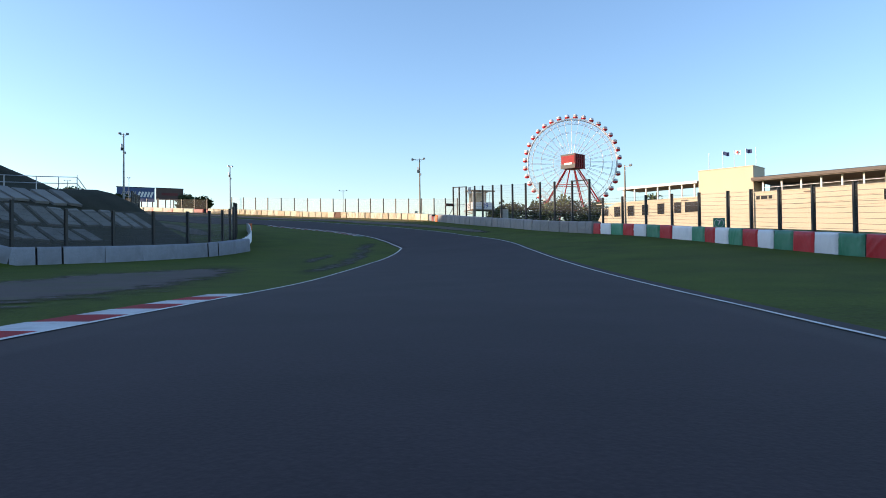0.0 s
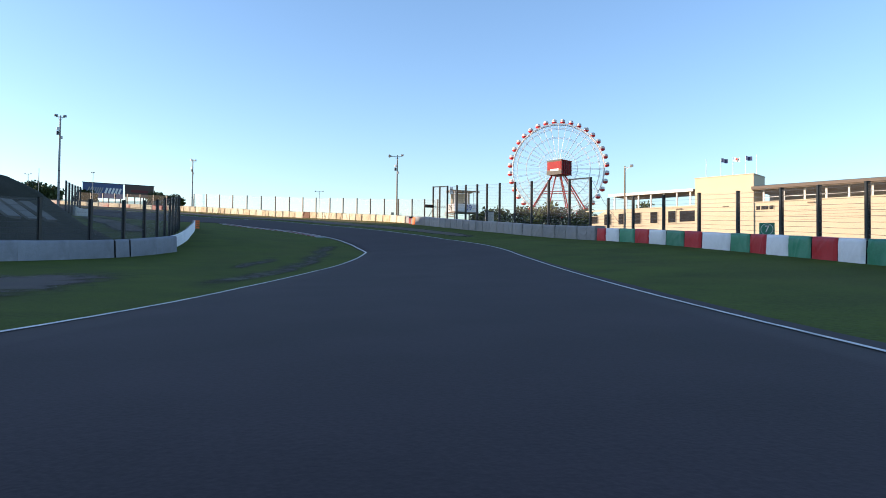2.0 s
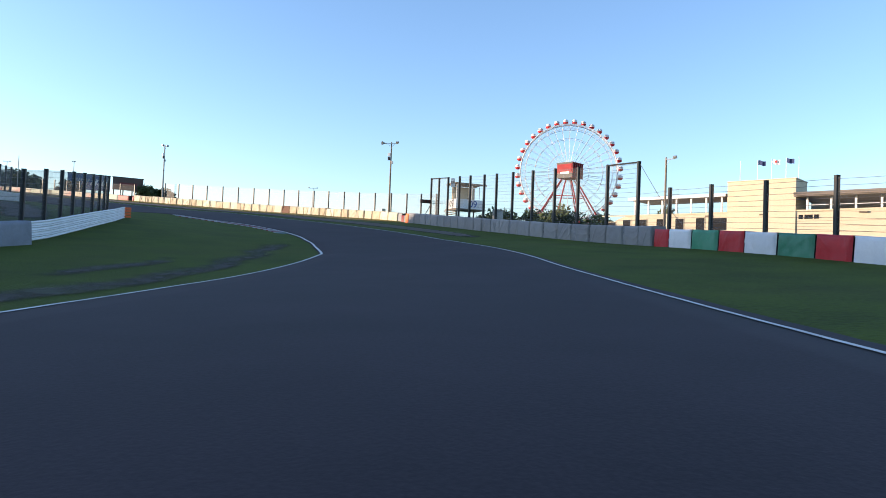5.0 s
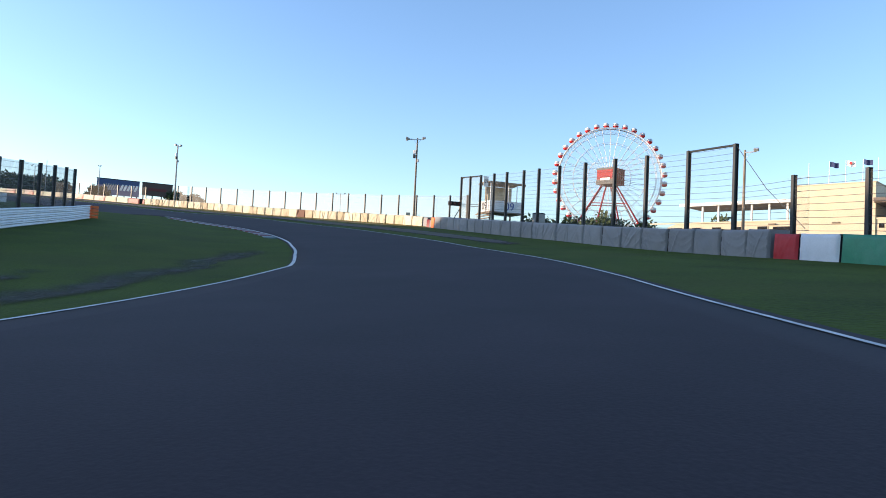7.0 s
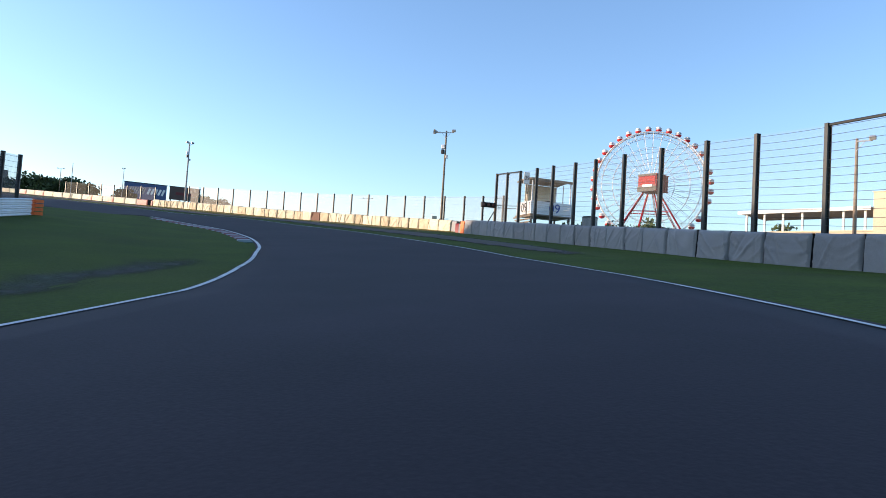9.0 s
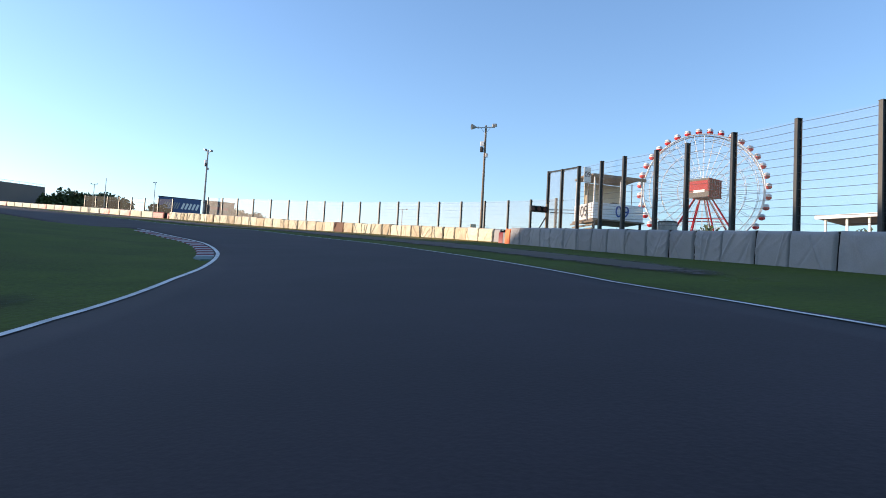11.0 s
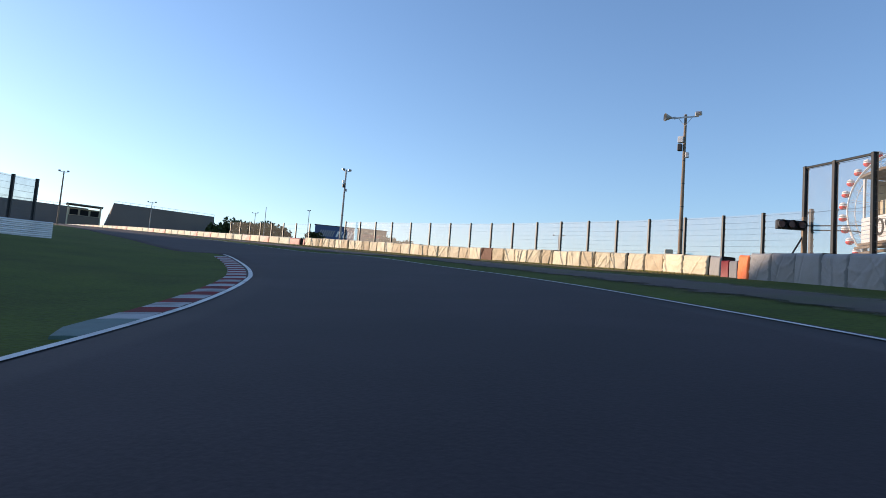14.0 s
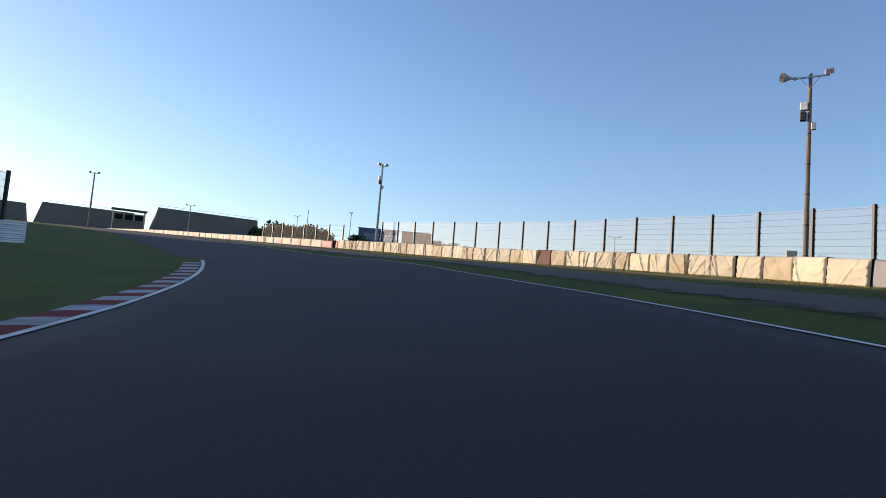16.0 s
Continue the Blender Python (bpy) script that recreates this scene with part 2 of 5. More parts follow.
# ---- mesh helpers ----
class Build:
    """Collects vertices and faces of one mesh."""

    def __init__(self):
        self.v, self.f = [], []

    def quadstrip(self, a, b):
        o = len(self.v)
        n = len(a)
        self.v += [tuple(p) for p in a] + [tuple(p) for p in b]
        self.f += [(o + i, o + i + 1, o + n + i + 1, o + n + i) for i in range(n - 1)]
        return self

    def grid(self, rows):
        """Rows of points, welded into one sheet."""
        o, n = len(self.v), len(rows[0])
        for r in rows:
            self.v += [tuple(p) for p in r]
        self.f += [(o + j * n + i, o + j * n + i + 1, o + (j + 1) * n + i + 1, o + (j + 1) * n + i) for j in range(len(rows) - 1) for i in range(n - 1)]
        return self

    def box(self, c, s, m=None, bevel=0.0):
        x, y, z = (k / 2 for k in s)
        c = Vector(c)
        o = len(self.v)
        if bevel <= 0:
            pts = [(sx * x, sy * y, sz * z) for sz in (-1, 1) for sy in (-1, 1) for sx in (-1, 1)]
            fs = [(0, 2, 3, 1), (4, 5, 7, 6), (0, 1, 5, 4), (2, 6, 7, 3), (0, 4, 6, 2), (1, 3, 7, 5)]
        else:
            e = bevel
            ring = [(x, -y + e), (x, y - e), (x - e, y), (-x + e, y), (-x, y - e), (-x, -y + e), (-x + e, -y), (x - e, -y)]
            pts = [(a, b2, k) for k in (-z, z - e) for a, b2 in ring] + [(a * (x - e) / x, b2 * (y - e) / y, z) for a, b2 in ring]
            fs = [tuple(range(7, -1, -1)), tuple(range(16, 24))]
            fs += [(r * 8 + i, r * 8 + (i + 1) % 8, r * 8 + 8 + (i + 1) % 8, r * 8 + 8 + i) for r in (0, 1) for i in range(8)]
        for p in pts:
            q = Vector(p)
            if m:
                q = m @ q
            self.v.append(tuple(q + c))
        self.f += [tuple(o + i for i in q) for q in fs]
        return self

    def tube(self, a, b, r0, r1=None, n=8, caps=True):
        a, b = Vector(a), Vector(b)
        r1 = r0 if r1 is None else r1
        d = (b - a).normalized()
        u = d.orthogonal().normalized()
        w = d.cross(u)
        o = len(self.v)
        for p, r in ((a, r0), (b, r1)):
            for i in range(n):
                t = 2 * math.pi * i / n
                self.v.append(tuple(p + r * (math.cos(t) * u + math.sin(t) * w)))
        self.f += [(o + i, o + (i + 1) % n, o + n + (i + 1) % n, o + n + i) for i in range(n)]
        if caps:
            self.f += [tuple(o + n - 1 - i for i in range(n)), tuple(o + n + i for i in range(n))]
        return self

    def path(self, pts, r, n=5, closed=False):
        pts = [Vector(p) for p in pts]
        o, k = len(self.v), len(pts)
        for i, p in enumerate(pts):
            a = pts[i - 1] if (closed or i > 0) else p
            b = pts[(i + 1) % k] if (closed or i < k - 1) else p
            d = (b - a).normalized()
            u = d.cross(Vector((0, 0, 1)))
            u = u.normalized() if u.length > 0.05 else Vector((1, 0, 0))
            w = u.cross(d)
            for j in range(n):
                t = 2 * math.pi * j / n
                self.v.append(tuple(p + r * (math.cos(t) * u + math.sin(t) * w)))
        for i in range(k if closed else k - 1):
            for j in range(n):
                a, b = o + i * n, o + ((i + 1) % k) * n
                self.f.append((a + j, a + (j + 1) % n, b + (j + 1) % n, b + j))
        return self

    def ball(self, c, r, n=10, m=7, squash=1.0, z0=-1.0, z1=1.0):
        o = len(self.v)
        for i in range(m + 1):
            zz = z0 + (z1 - z0) * i / m
            h = math.sqrt(max(0.0, 1 - zz * zz))
            for j in range(n):
                t = 2 * math.pi * j / n
                self.v.append((c[0] + r * h * math.cos(t), c[1] + r * h * math.sin(t), c[2] + r * squash * zz))
        for i in range(m):
            for j in range(n):
                self.f.append((o + i * n + j, o + i * n + (j + 1) % n, o + (i + 1) * n + (j + 1) % n, o + (i + 1) * n + j))
        return self

    def mesh(self, name, material, smooth=False):
        me = bpy.data.meshes.new(name)
        me.from_pydata(self.v, [], self.f)
        me.materials.append(material)
        if smooth:
            me.polygons.foreach_set("use_smooth", [True] * len(me.polygons))
        me.update()
        return me


def part(name, bm, material, parent, label="", smooth=False):
    """One mesh object under a thing or under a part, in the parent's own space."""
    ob = new(name, bm.mesh(name, material, smooth))
    ob.parent = parent
    return tagged(ob, label) if label else ob


def thing(name, label, category, group="", at=(0, 0, 0), rz=0.0, kind="", bm=None, material=None, smooth=False):
    """A top-level thing: one mesh, or an empty at its base."""
    ob = new(name, bm.mesh(name, material, smooth) if bm else None)
    ob.matrix_world = pose(*at, 0, 0, rz)
    return tagged(ob, label, category, group, kind)


# ---- the track's alignment: x, y, height, crossfall (right side up) ----
ALIGN = [(0.3, -60, -.2, 0), (0.1, -30, -.1, 0), (0, 0, 0, -.008), (.5, 16, .2, .002), (.9, 30, .5, .022), (1.1, 45, 1.1, .043), (1.2, 58, 1.8, .06),
         (.9, 70, 2.75, .068), (-.3, 80, 3.6, .07), (-3.2, 90, 4.6, .075), (-7.4, 100, 5.6, .08), (-13, 110, 6.65, .085), (-20.5, 120.5, 7.75, .088),
         (-30, 131, 9.0, .088), (-45, 144.5, 10.3, .105), (-75, 167, 13.4, .095), (-130, 203, 18.7, .06), (-200, 243, 24.3, .03), (-330, 305, 31, 0)]
STEPS = 24


def spline(rows, n=STEPS):
    p = np.array(rows, float)
    q = np.vstack([2 * p[0] - p[1], p, 2 * p[-1] - p[-2]])
    out = []
    for i in range(1, len(q) - 2):
        a, b, c, d = q[i - 1:i + 3]
        for t in np.linspace(0, 1, n, endpoint=False):
            out.append(.5 * (2 * b + (c - a) * t + (2 * a - 5 * b + 4 * c - d) * t * t + (3 * b - a - 3 * c + d) * t ** 3))
    return np.array(out + [p[-1]])


LINE = spline(ALIGN)
TANG = np.gradient(LINE[:, :2], axis=0)
STEP = np.linalg.norm(TANG, axis=1)
TANG = TANG / STEP[:, None]
SIDE = np.stack([TANG[:, 1], -TANG[:, 0]], 1)
RISE = np.gradient(LINE[:, 2]) / STEP


def smooth01(a):
    a = np.clip(a, 0, 1)
    return a * a * (3 - 2 * a)


# Crest points of an unseen ridge added to shadow the track and grey barrier.
SHADE_RIDGE = [(-90, -160, 15), (-82, 20, 17.4), (-80, 60, 19.0), (-86, 95, 21.3), (-91, 105, 22.5), (-96, 114, 24.4), (-105.5, 122, 25.2), (-111, 127, 22.2), (-117, 131, 22.6), (-123, 136, 23.4), (-152, 156, 26.2), (-215, 190, 29)]


def far_level(x, y):
    return np.clip(8 + .035 * (y - 100) - .06 * np.minimum(x, 0), -6, 31) - 4.5 * smooth01((x - 20) / 30) * smooth01((320 - y) / 80)


def bank_foot(u):
    """Distance from the middle of the track to the foot of the slab-covered bank."""
    return np.interp(u, [4.29, 4.67, 5.08, 5.54, 6.08, 6.54, 7.29, 8.46], [49.1, 42.5, 36.3, 32.6, 29.0, 26.6, 25.8, 25.4])


def heights(x, y, banks=True):
    """The ground's height: the banked track, its verges, the embankment, the land round it, and an added shade ridge.
    """
    x, y = np.atleast_1d(np.asarray(x, float)), np.atleast_1d(np.asarray(y, float))
    z = np.empty_like(x)
    for k in range(0, len(x), 4000):
        X, Y = x[k:k + 4000], y[k:k + 4000]
        i = ((X[:, None] - LINE[None, :, 0]) ** 2 + (Y[:, None] - LINE[None, :, 1]) ** 2).argmin(1)
        dx, dy = X - LINE[i, 0], Y - LINE[i, 1]
        lat = dx * SIDE[i, 0] + dy * SIDE[i, 1]
        along = np.clip(dx * TANG[i, 0] + dy * TANG[i, 1], -3, 3)
        b, u = LINE[i, 3], i / STEPS
        g = LINE[i, 2] + RISE[i] * along + b * np.clip(lat, -8.5, 8.5) + .62 * b * np.clip(lat - 8.5, 0, 20) + np.interp(u, [7.5, 10.5, 13, 14], [.02, .0, .0, -.03]) * np.clip(-8.5 - lat, 0, 32)
        out_r = smooth01((lat - 25) / 45)
        out_l = smooth01((-lat - 75) / 60)
        far = far_level(X, Y)
        g = g * (1 - out_r) + far * out_r
        g = g * (1 - out_l) + far * out_l
        if not banks:
            z[k:k + 4000] = g
            continue
        # grassy embankment inside the bend
        top = 11.5 * (1 - smooth01((u - 8.6) / 2.6)) + 1.0 * np.sin(Y * .09)
        bank = np.clip((-lat - 31) / 24, 0, 1)
        step = 6.0 * smooth01((-lat - bank_foot(u)) / 11.0) * (1 - smooth01((u - 7.45) / 1.4)) * (1 - smooth01((-lat - 80) / 40))
        g = g + np.maximum(np.maximum(top, 0) * bank * (1 - .5 * smooth01((-lat - 80) / 40)) * (u < 12), step)
        # long unseen ridge west of the track, put there to block the low sun
        best = np.full(len(X), -99.0)
        for (ax, ay, az), (bx, by, bz) in zip(SHADE_RIDGE[:-1], SHADE_RIDGE[1:]):
            t = np.clip(((X - ax) * (bx - ax) + (Y - ay) * (by - ay)) / ((bx - ax) ** 2 + (by - ay) ** 2), 0, 1)
            dist = np.hypot(X - ax - t * (bx - ax), Y - ay - t * (by - ay))
            best = np.maximum(best, az + t * (bz - az) - .85 * np.maximum(dist - 2, 0))
        z[k:k + 4000] = np.maximum(g, best)
    return z


def height(x, y):
    return float(heights([x], [y])[0])


def at(u, lat):
    """Plan position at station u, lat metres to the right of the middle of the track."""
    i = min(max(u * STEPS, 0), len(LINE) - 1.001)
    k, f = int(i), i - int(i)
    p = LINE[k] * (1 - f) + LINE[k + 1] * f
    n = SIDE[k] * (1 - f) + SIDE[k + 1] * f
    return p[0] + lat * n[0], p[1] + lat * n[1]


def offset_line(pairs, d=0.0, n=500):
    """A line that follows the track at given (station, lateral) pairs: points and running length."""
    us = np.linspace(pairs[0][0], pairs[-1][0], n)
    lat = np.interp(us, [p[0] for p in pairs], [p[1] for p in pairs]) + d
    pts = np.array([at(u, l) for u, l in zip(us, lat)])
    run = np.r_[0, np.cumsum(np.linalg.norm(np.diff(pts, axis=0), axis=1))]
    return pts, run


def plan_line(points, n=300):
    pts = spline([(*p, 0, 0) for p in points], 40)[:, :2]
    run = np.r_[0, np.cumsum(np.linalg.norm(np.diff(pts, axis=0), axis=1))]
    return pts, run


def on(line, s):
    pts, run = line
    return float(np.interp(s, run, pts[:, 0])), float(np.interp(s, run, pts[:, 1]))


def half_right(u):
    return float(np.interp(u, [0, 2.5, 3.5, 4.5, 5.6, 6.5, 7.6, 8.1, 8.5, 9.3, 10.5, 11.5, 13, 15, 18], [5.5, 5.7, 5.92, 6.05, 6.12, 6.02, 5.45, 5.05, 4.6, 4.4, 4.18, 3.85, 3.7, 4.5, 6]))


def half_left(u):
    return float(np.interp(u, [0, 2, 2.75, 3.5, 4.5, 5.5, 6, 6.6, 7.2, 7.7, 8, 8.3, 8.75, 9.1, 10, 11, 11.8, 13.1, 14, 18], [-6.3, -6.4, -6.7, -6.8, -6.95, -6.7, -6.22, -5.6, -5.15, -5.6, -5.78, -5.78, -5.82, -5.7, -5.66, -5.88, -6.4, -7.0, -8.0, -8]))


# ---- ground ----
def build_ground():
    xs = np.concatenate([[-3500, -1800, -1000, -640, -480, -400], np.arange(-340, -100, 8.0), np.arange(-100, 60, 1.6), np.arange(60, 150, 6.0), [180, 240, 330, 480, 700, 1100, 1800, 3500]])
    ys = np.concatenate([[-3500, -1500, -700, -350, -180, -110, -80], np.arange(-60, -8, 4.0), np.arange(-8, 200, 1.6), np.arange(200, 420, 8.0), [460, 540, 700, 1000, 1700, 3500]])
    X, Y = np.meshgrid(xs, ys)
    Z = heights(X.ravel(), Y.ravel())
    # the soil lies below the paving
    for k, (a, b) in enumerate(zip(X.ravel(), Y.ravel())):
        if -340 < a < 30 and -70 < b < 320:
            d = (LINE[:, 0] - a) ** 2 + (LINE[:, 1] - b) ** 2
            i = int(d.argmin())
            lat = (a - LINE[i, 0]) * SIDE[i, 0] + (b - LINE[i, 1]) * SIDE[i, 1]
            u = i / STEPS
            if half_left(u) - .3 < lat < half_right(u) + .3:
                Z[k] -= 0.03
    w, h = len(xs), len(ys)
    me = bpy.data.meshes.new("ground")
    me.from_pydata(np.c_[X.ravel(), Y.ravel(), Z].tolist(), [], [(r * w + c, r * w + c + 1, (r + 1) * w + c + 1, (r + 1) * w + c) for r in range(h - 1) for c in range(w - 1)])
    me.materials.append(M_GRASS)
    me.materials.append(M_SCRUB)
    slots = np.zeros(len(me.polygons), np.int32)
    mid = np.zeros(len(me.polygons) * 3)
    me.polygons.foreach_get("center", mid)
    mid = mid.reshape(-1, 3)
    flat = heights(mid[:, 0], mid[:, 1], False)
    slots[(mid[:, 2] - flat > .5) & (mid[:, 0] < -20) & (mid[:, 1] < 140)] = 1
    me.polygons.foreach_set("material_index", slots)
    me.polygons.foreach_set("use_smooth", [True] * len(me.polygons))
    return tagged(new("ground", me), "mown green grass verges and embankment beside the track", "grass", kind="structure")


build_ground()


def ribbon(us, lat0, lat1, lift, cells, edge_noise=0.0, thick=0.0):
    """A strip between two lateral lines, laid on the ground."""
    b = Build()
    rows = []
    for k in range(cells + 1):
        f = k / cells
        pts = []
        for u in us:
            l0 = lat0(u) if callable(lat0) else lat0
            l1 = lat1(u) if callable(lat1) else lat1
            l = l0 + (l1 - l0) * f
            if edge_noise and k in (0, cells):
                l += edge_noise * noise.noise(Vector((u * 40, k * 3.1, 0)))
            pts.append(at(u, l))
        P = np.array(pts)
        z = heights(P[:, 0], P[:, 1]) + lift
        rows.append([(float(x), float(y), float(q)) for (x, y), q in zip(P, z)])
    if thick:
        rows = [[(x, y, z - thick) for x, y, z in rows[0]]] + rows + [[(x, y, z - thick) for x, y, z in rows[-1]]]
    return b.grid(rows)


US = np.arange(0, 17.99, 1 / 16)
road = new("road", ribbon(US, lambda u: half_left(u) - .14, lambda u: half_right(u) + float(np.interp(u, [4, 7], [.5, .22])), 0.035, 10, 0.06, 0.12).mesh("road", M_ASPHALT, True))
tagged(road, "dark blue-grey worn asphalt race track", "road", kind="structure")
for nm, side in (("edge_line", half_left), ("edge_line", half_right)):
    hw = .052 if side is half_right else .075
    ob = new(nm, ribbon(US[US < 12.85] if side is half_left else US, lambda u: side(u) - hw, lambda u: side(u) + hw, 0.05, 1).mesh(nm, M_LINE))
    tagged(ob, "white painted line along the track edge", "road marking", kind="structure")


def worn_or_lit_strip(u0, u1, lat0, lat1, lift, wobble, material, label, category, cells=16, per=16):
    us = np.arange(u0, u1, 1 / per)
    me = ribbon(us, lat0, lat1, lift, cells, wobble).mesh("pavement", material, True)
    tagged(new("pavement", cover(me, len(us), cells + 1)), label, category, kind="structure")


worn_or_lit_strip(8.4, 17.5, lambda u: half_right(u) + float(np.interp(u, [8.4, 9.6, 11, 17], [2.6, 1.7, 1.2, 1.2])), lambda u: half_right(u) + float(np.interp(u, [8.4, 9.3, 11, 12.5, 17], [4.6, 6.3, 8.3, 9.2, 9.2])), .03, .4, M_RUNOFF, "grey-brown worn run-off strip beside the grass", "pavement")
worn_or_lit_strip(1.0, 5.3, lambda u: float(np.interp(u, [1, 4.3, 5.3], [-22.4, -22.4, -17.2])), lambda u: float(np.interp(u, [1, 3.5, 5.3], [-7.6, -8.6, -13.0])), .03, .5, M_RUNOFF, "grey-brown gravelled run-off area behind the kerb", "pavement")
worn_or_lit_strip(9.6, 13.0, lambda u: -30.0, lambda u: -24.0, .07, .4, M_RUNOFF, "grey service road behind the guard rail", "pavement")
for u0, u1, l0, l1 in ((4.4, 8.7, -10.9, -7.3), (5.4, 7.0, -13.6, -10.8)):
    worn_or_lit_strip(u0, u1, lambda u: l0 + .3 * math.sin(u * 9) + max(0, u - 7.6) * 1.2, lambda u: l1 + max(0, u - 7.6) * 1.2 + .3 * math.sin(u * 7 + 1), .03, .2, M_SOIL, "dark bare soil strip worn into the grass", "ground", 16, 24)

# Strip whose golden colour stands for the sun on the ground.
worn_or_lit_strip(11.5, 16.5, lambda u: half_right(u) + 7.0, lambda u: half_right(u) + float(np.interp(u, [11.5, 12.5, 14, 16.5], [19.5, 21, 20, 16])), .035, .3, M_SUNGROUND, "brownish ground before the cream barrier, the low sun's gold in its colour", "ground")


# ---- barriers ----
def wrapped_block(length, tall, deep, seed, wrinkle=0.03, sag=0.05):
    """A row of stacked tyres under a stretched sheet: wrinkled front, rounded top edge. Front faces -y, x along the wall, base at z 0."""
    b = Build()
    nx, nz = (54, 18) if wrinkle > .06 else (30, 11)
    rng = random.Random(seed)
    folds = [(rng.uniform(.05, .95), rng.uniform(-.7, .7), rng.uniform(.02, .05), rng.uniform(.4, .8) * rng.choice((1, 1, -.6))) for _ in range(rng.randint(1, 3))]
    style = rng.choice(("fan", "fan", "swag", "swag", "both", "plain"))
    corner, beats, swing, lean = rng.choice((0, 1)), rng.uniform(4, 8), rng.uniform(.3, .8), rng.uniform(-.3, .3)

    def drape(f, h):
        """Creases that hang from a top corner or swing between the two."""
        d = 0.0
        wob = .5 * noise.noise(Vector((f * 3 + seed, h * 3, seed * 1.7)))
        if style in ("fan", "both"):
            ax, az = abs(f - corner) * length / tall + .02, 1.03 - h
            th, rr = math.atan2(az, ax), math.hypot(ax, az)
            d += (1 - abs(math.sin(th * beats + wob))) ** 4 * min(1, rr / .25) * max(.12, 1 - rr / 1.5)
        if style in ("swag", "both"):
            q = h - swing * (2 * f - 1 + lean) ** 2 * .6
            d += (1 - abs(math.sin(q * beats * 1.4 + wob))) ** 4 * (.35 + .65 * abs(2 * f - 1)) * min(1, (1 - h) / .15)
        return d
    gap = rng.choice((.05, .06, .08, .11, .17)) if wrinkle > .019 else .012
    tuck = 1 if wrinkle > .019 else .1
    grid = []
    prof = [(-deep / 2, -0.12)] + [(-deep / 2, tall * k / (nz - 2) * .92) for k in range(nz - 1)] + [(-deep / 2 + .06, tall * .985), (-deep / 2 + .16, tall), (deep / 2 - .1, tall), (deep / 2, tall - .08), (deep / 2, -0.12)]
    for j, (py, pz) in enumerate(prof):
        row = []
        for i in range(nx + 1):
            f = i / nx
            x = (f - .5) * (length - gap)
            dy = 0.0
            dz = -sag * .35 * math.sin(math.pi * f) * (pz / tall) if pz > tall * .8 else 0
            if 0 <= pz < tall * .96 and py < 0:
                h = pz / tall
                for fx, sl, wd, amp in folds:
                    c = fx + sl * (h - .5)
                    dy -= wrinkle * amp * math.exp(-((f - c) / wd) ** 2)
                dy -= wrinkle * .75 * drape(f, h)
                dy += wrinkle * .5 * noise.noise(Vector((x * 1.3 + seed * 7.7, h * 2.0, seed)))
                dy += sag * math.sin(math.pi * h) * -.5
                if i in (0, nx):
                    dy = .10 * tuck
                elif i in (1, nx - 1):
                    dy = .03 * tuck
            if i in (0, nx) and py >= 0:
                dy = -.02
            row.append((x, py + dy, pz + dz))
        grid.append(row)
    b.grid(grid)
    return b


def rail_pose(line, s0, s1, sink=0.0):
    (x0, y0), (x1, y1) = on(line, s0), on(line, s1)
    z0, z1 = height(x0, y0), height(x1, y1)
    d = Vector((x1 - x0, y1 - y0, z1 - z0))
    ang = math.atan2(d.y, d.x)
    tilt = math.atan2(d.z, math.hypot(d.x, d.y))
    mid = Vector(((x0 + x1) / 2, (y0 + y1) / 2, (z0 + z1) / 2 - sink))
    return Matrix.Translation(mid) @ Matrix.Rotation(ang, 4, "Z") @ Matrix.Rotation(-tilt, 4, "Y"), d.length


def barrier_run(line, cuts, mats, tall, deep, name, labels, category, group, variants=7, wrinkle=0.03, right=True, jitter=0.03):
    """Blocks between the cuts of a line; the sheet faces the track."""
    rng = random.Random(len(cuts) * 31 + int(tall * 100))
    for k in range(len(cuts) - 1):
        m, length = rail_pose(line, cuts[k], cuts[k + 1])
        bm = wrapped_block(length, tall, deep, k % 23 + 1, wrinkle)
        mt = mats[k % len(mats)]
        ob = new(name, bm.mesh(name, mt, True))
        flip = Matrix.Rotation(math.pi, 4, "Z") if right else Matrix.Identity(4)
        ob.matrix_world = m @ flip @ Matrix.Translation((0, deep / 2 + rng.uniform(-jitter, jitter), rng.uniform(-jitter, jitter) * .7)) @ Matrix.Rotation(rng.uniform(-.012, .012), 4, "Z")
        tagged(ob, labels[k % len(labels)], category, group)
        if name == "barrier_block" and k == 0 and mt is M_GREY and len(cuts) > 3:
            part("end_sheet", Build().box((length / 2 + .02, .02, tall * .49), (.04, deep - .04, tall * .99), bevel=.015), mt, ob)
        # Rubber core kept near black: the shade between blocks is in its colour.
        part("seam_shade_core", Build().box((0, .05, tall * .45), (length + .02, deep - .24, tall * .93)), M_GAP, ob, "dark rubber core behind the sheet, black as the shade in the seams")


RIGHT = [(0, 21.8), (2, 21.5), (4, 21.0), (5, 20.6), (5.9, 20.2), (6.7, 18.7), (7.55, 16.8), (8.8, 15.2), (10, 15.6), (10.7, 16.6), (11.6, 19.5)]
FAR = [(11.85, 22.3), (12.6, 23), (13.5, 22), (15, 19.4)]
BEYOND = [(15.02, 19.3), (16, 18.2), (17, 15), (17.98, 10)]
r_line, f_line, b_line = offset_line(RIGHT), offset_line(FAR), offset_line(BEYOND)
# tricolour sheets from the grey corner back along the straight
cuts = [137.7, 136.1, 133.8, 131.3, 129.0, 126.4, 123.7, 121.3, 117.8, 115.4, 113.5, 111.1, 108.9, 106.6, 104.4]
while cuts[-1] > 66:
    cuts.append(cuts[-1] - 2.35)
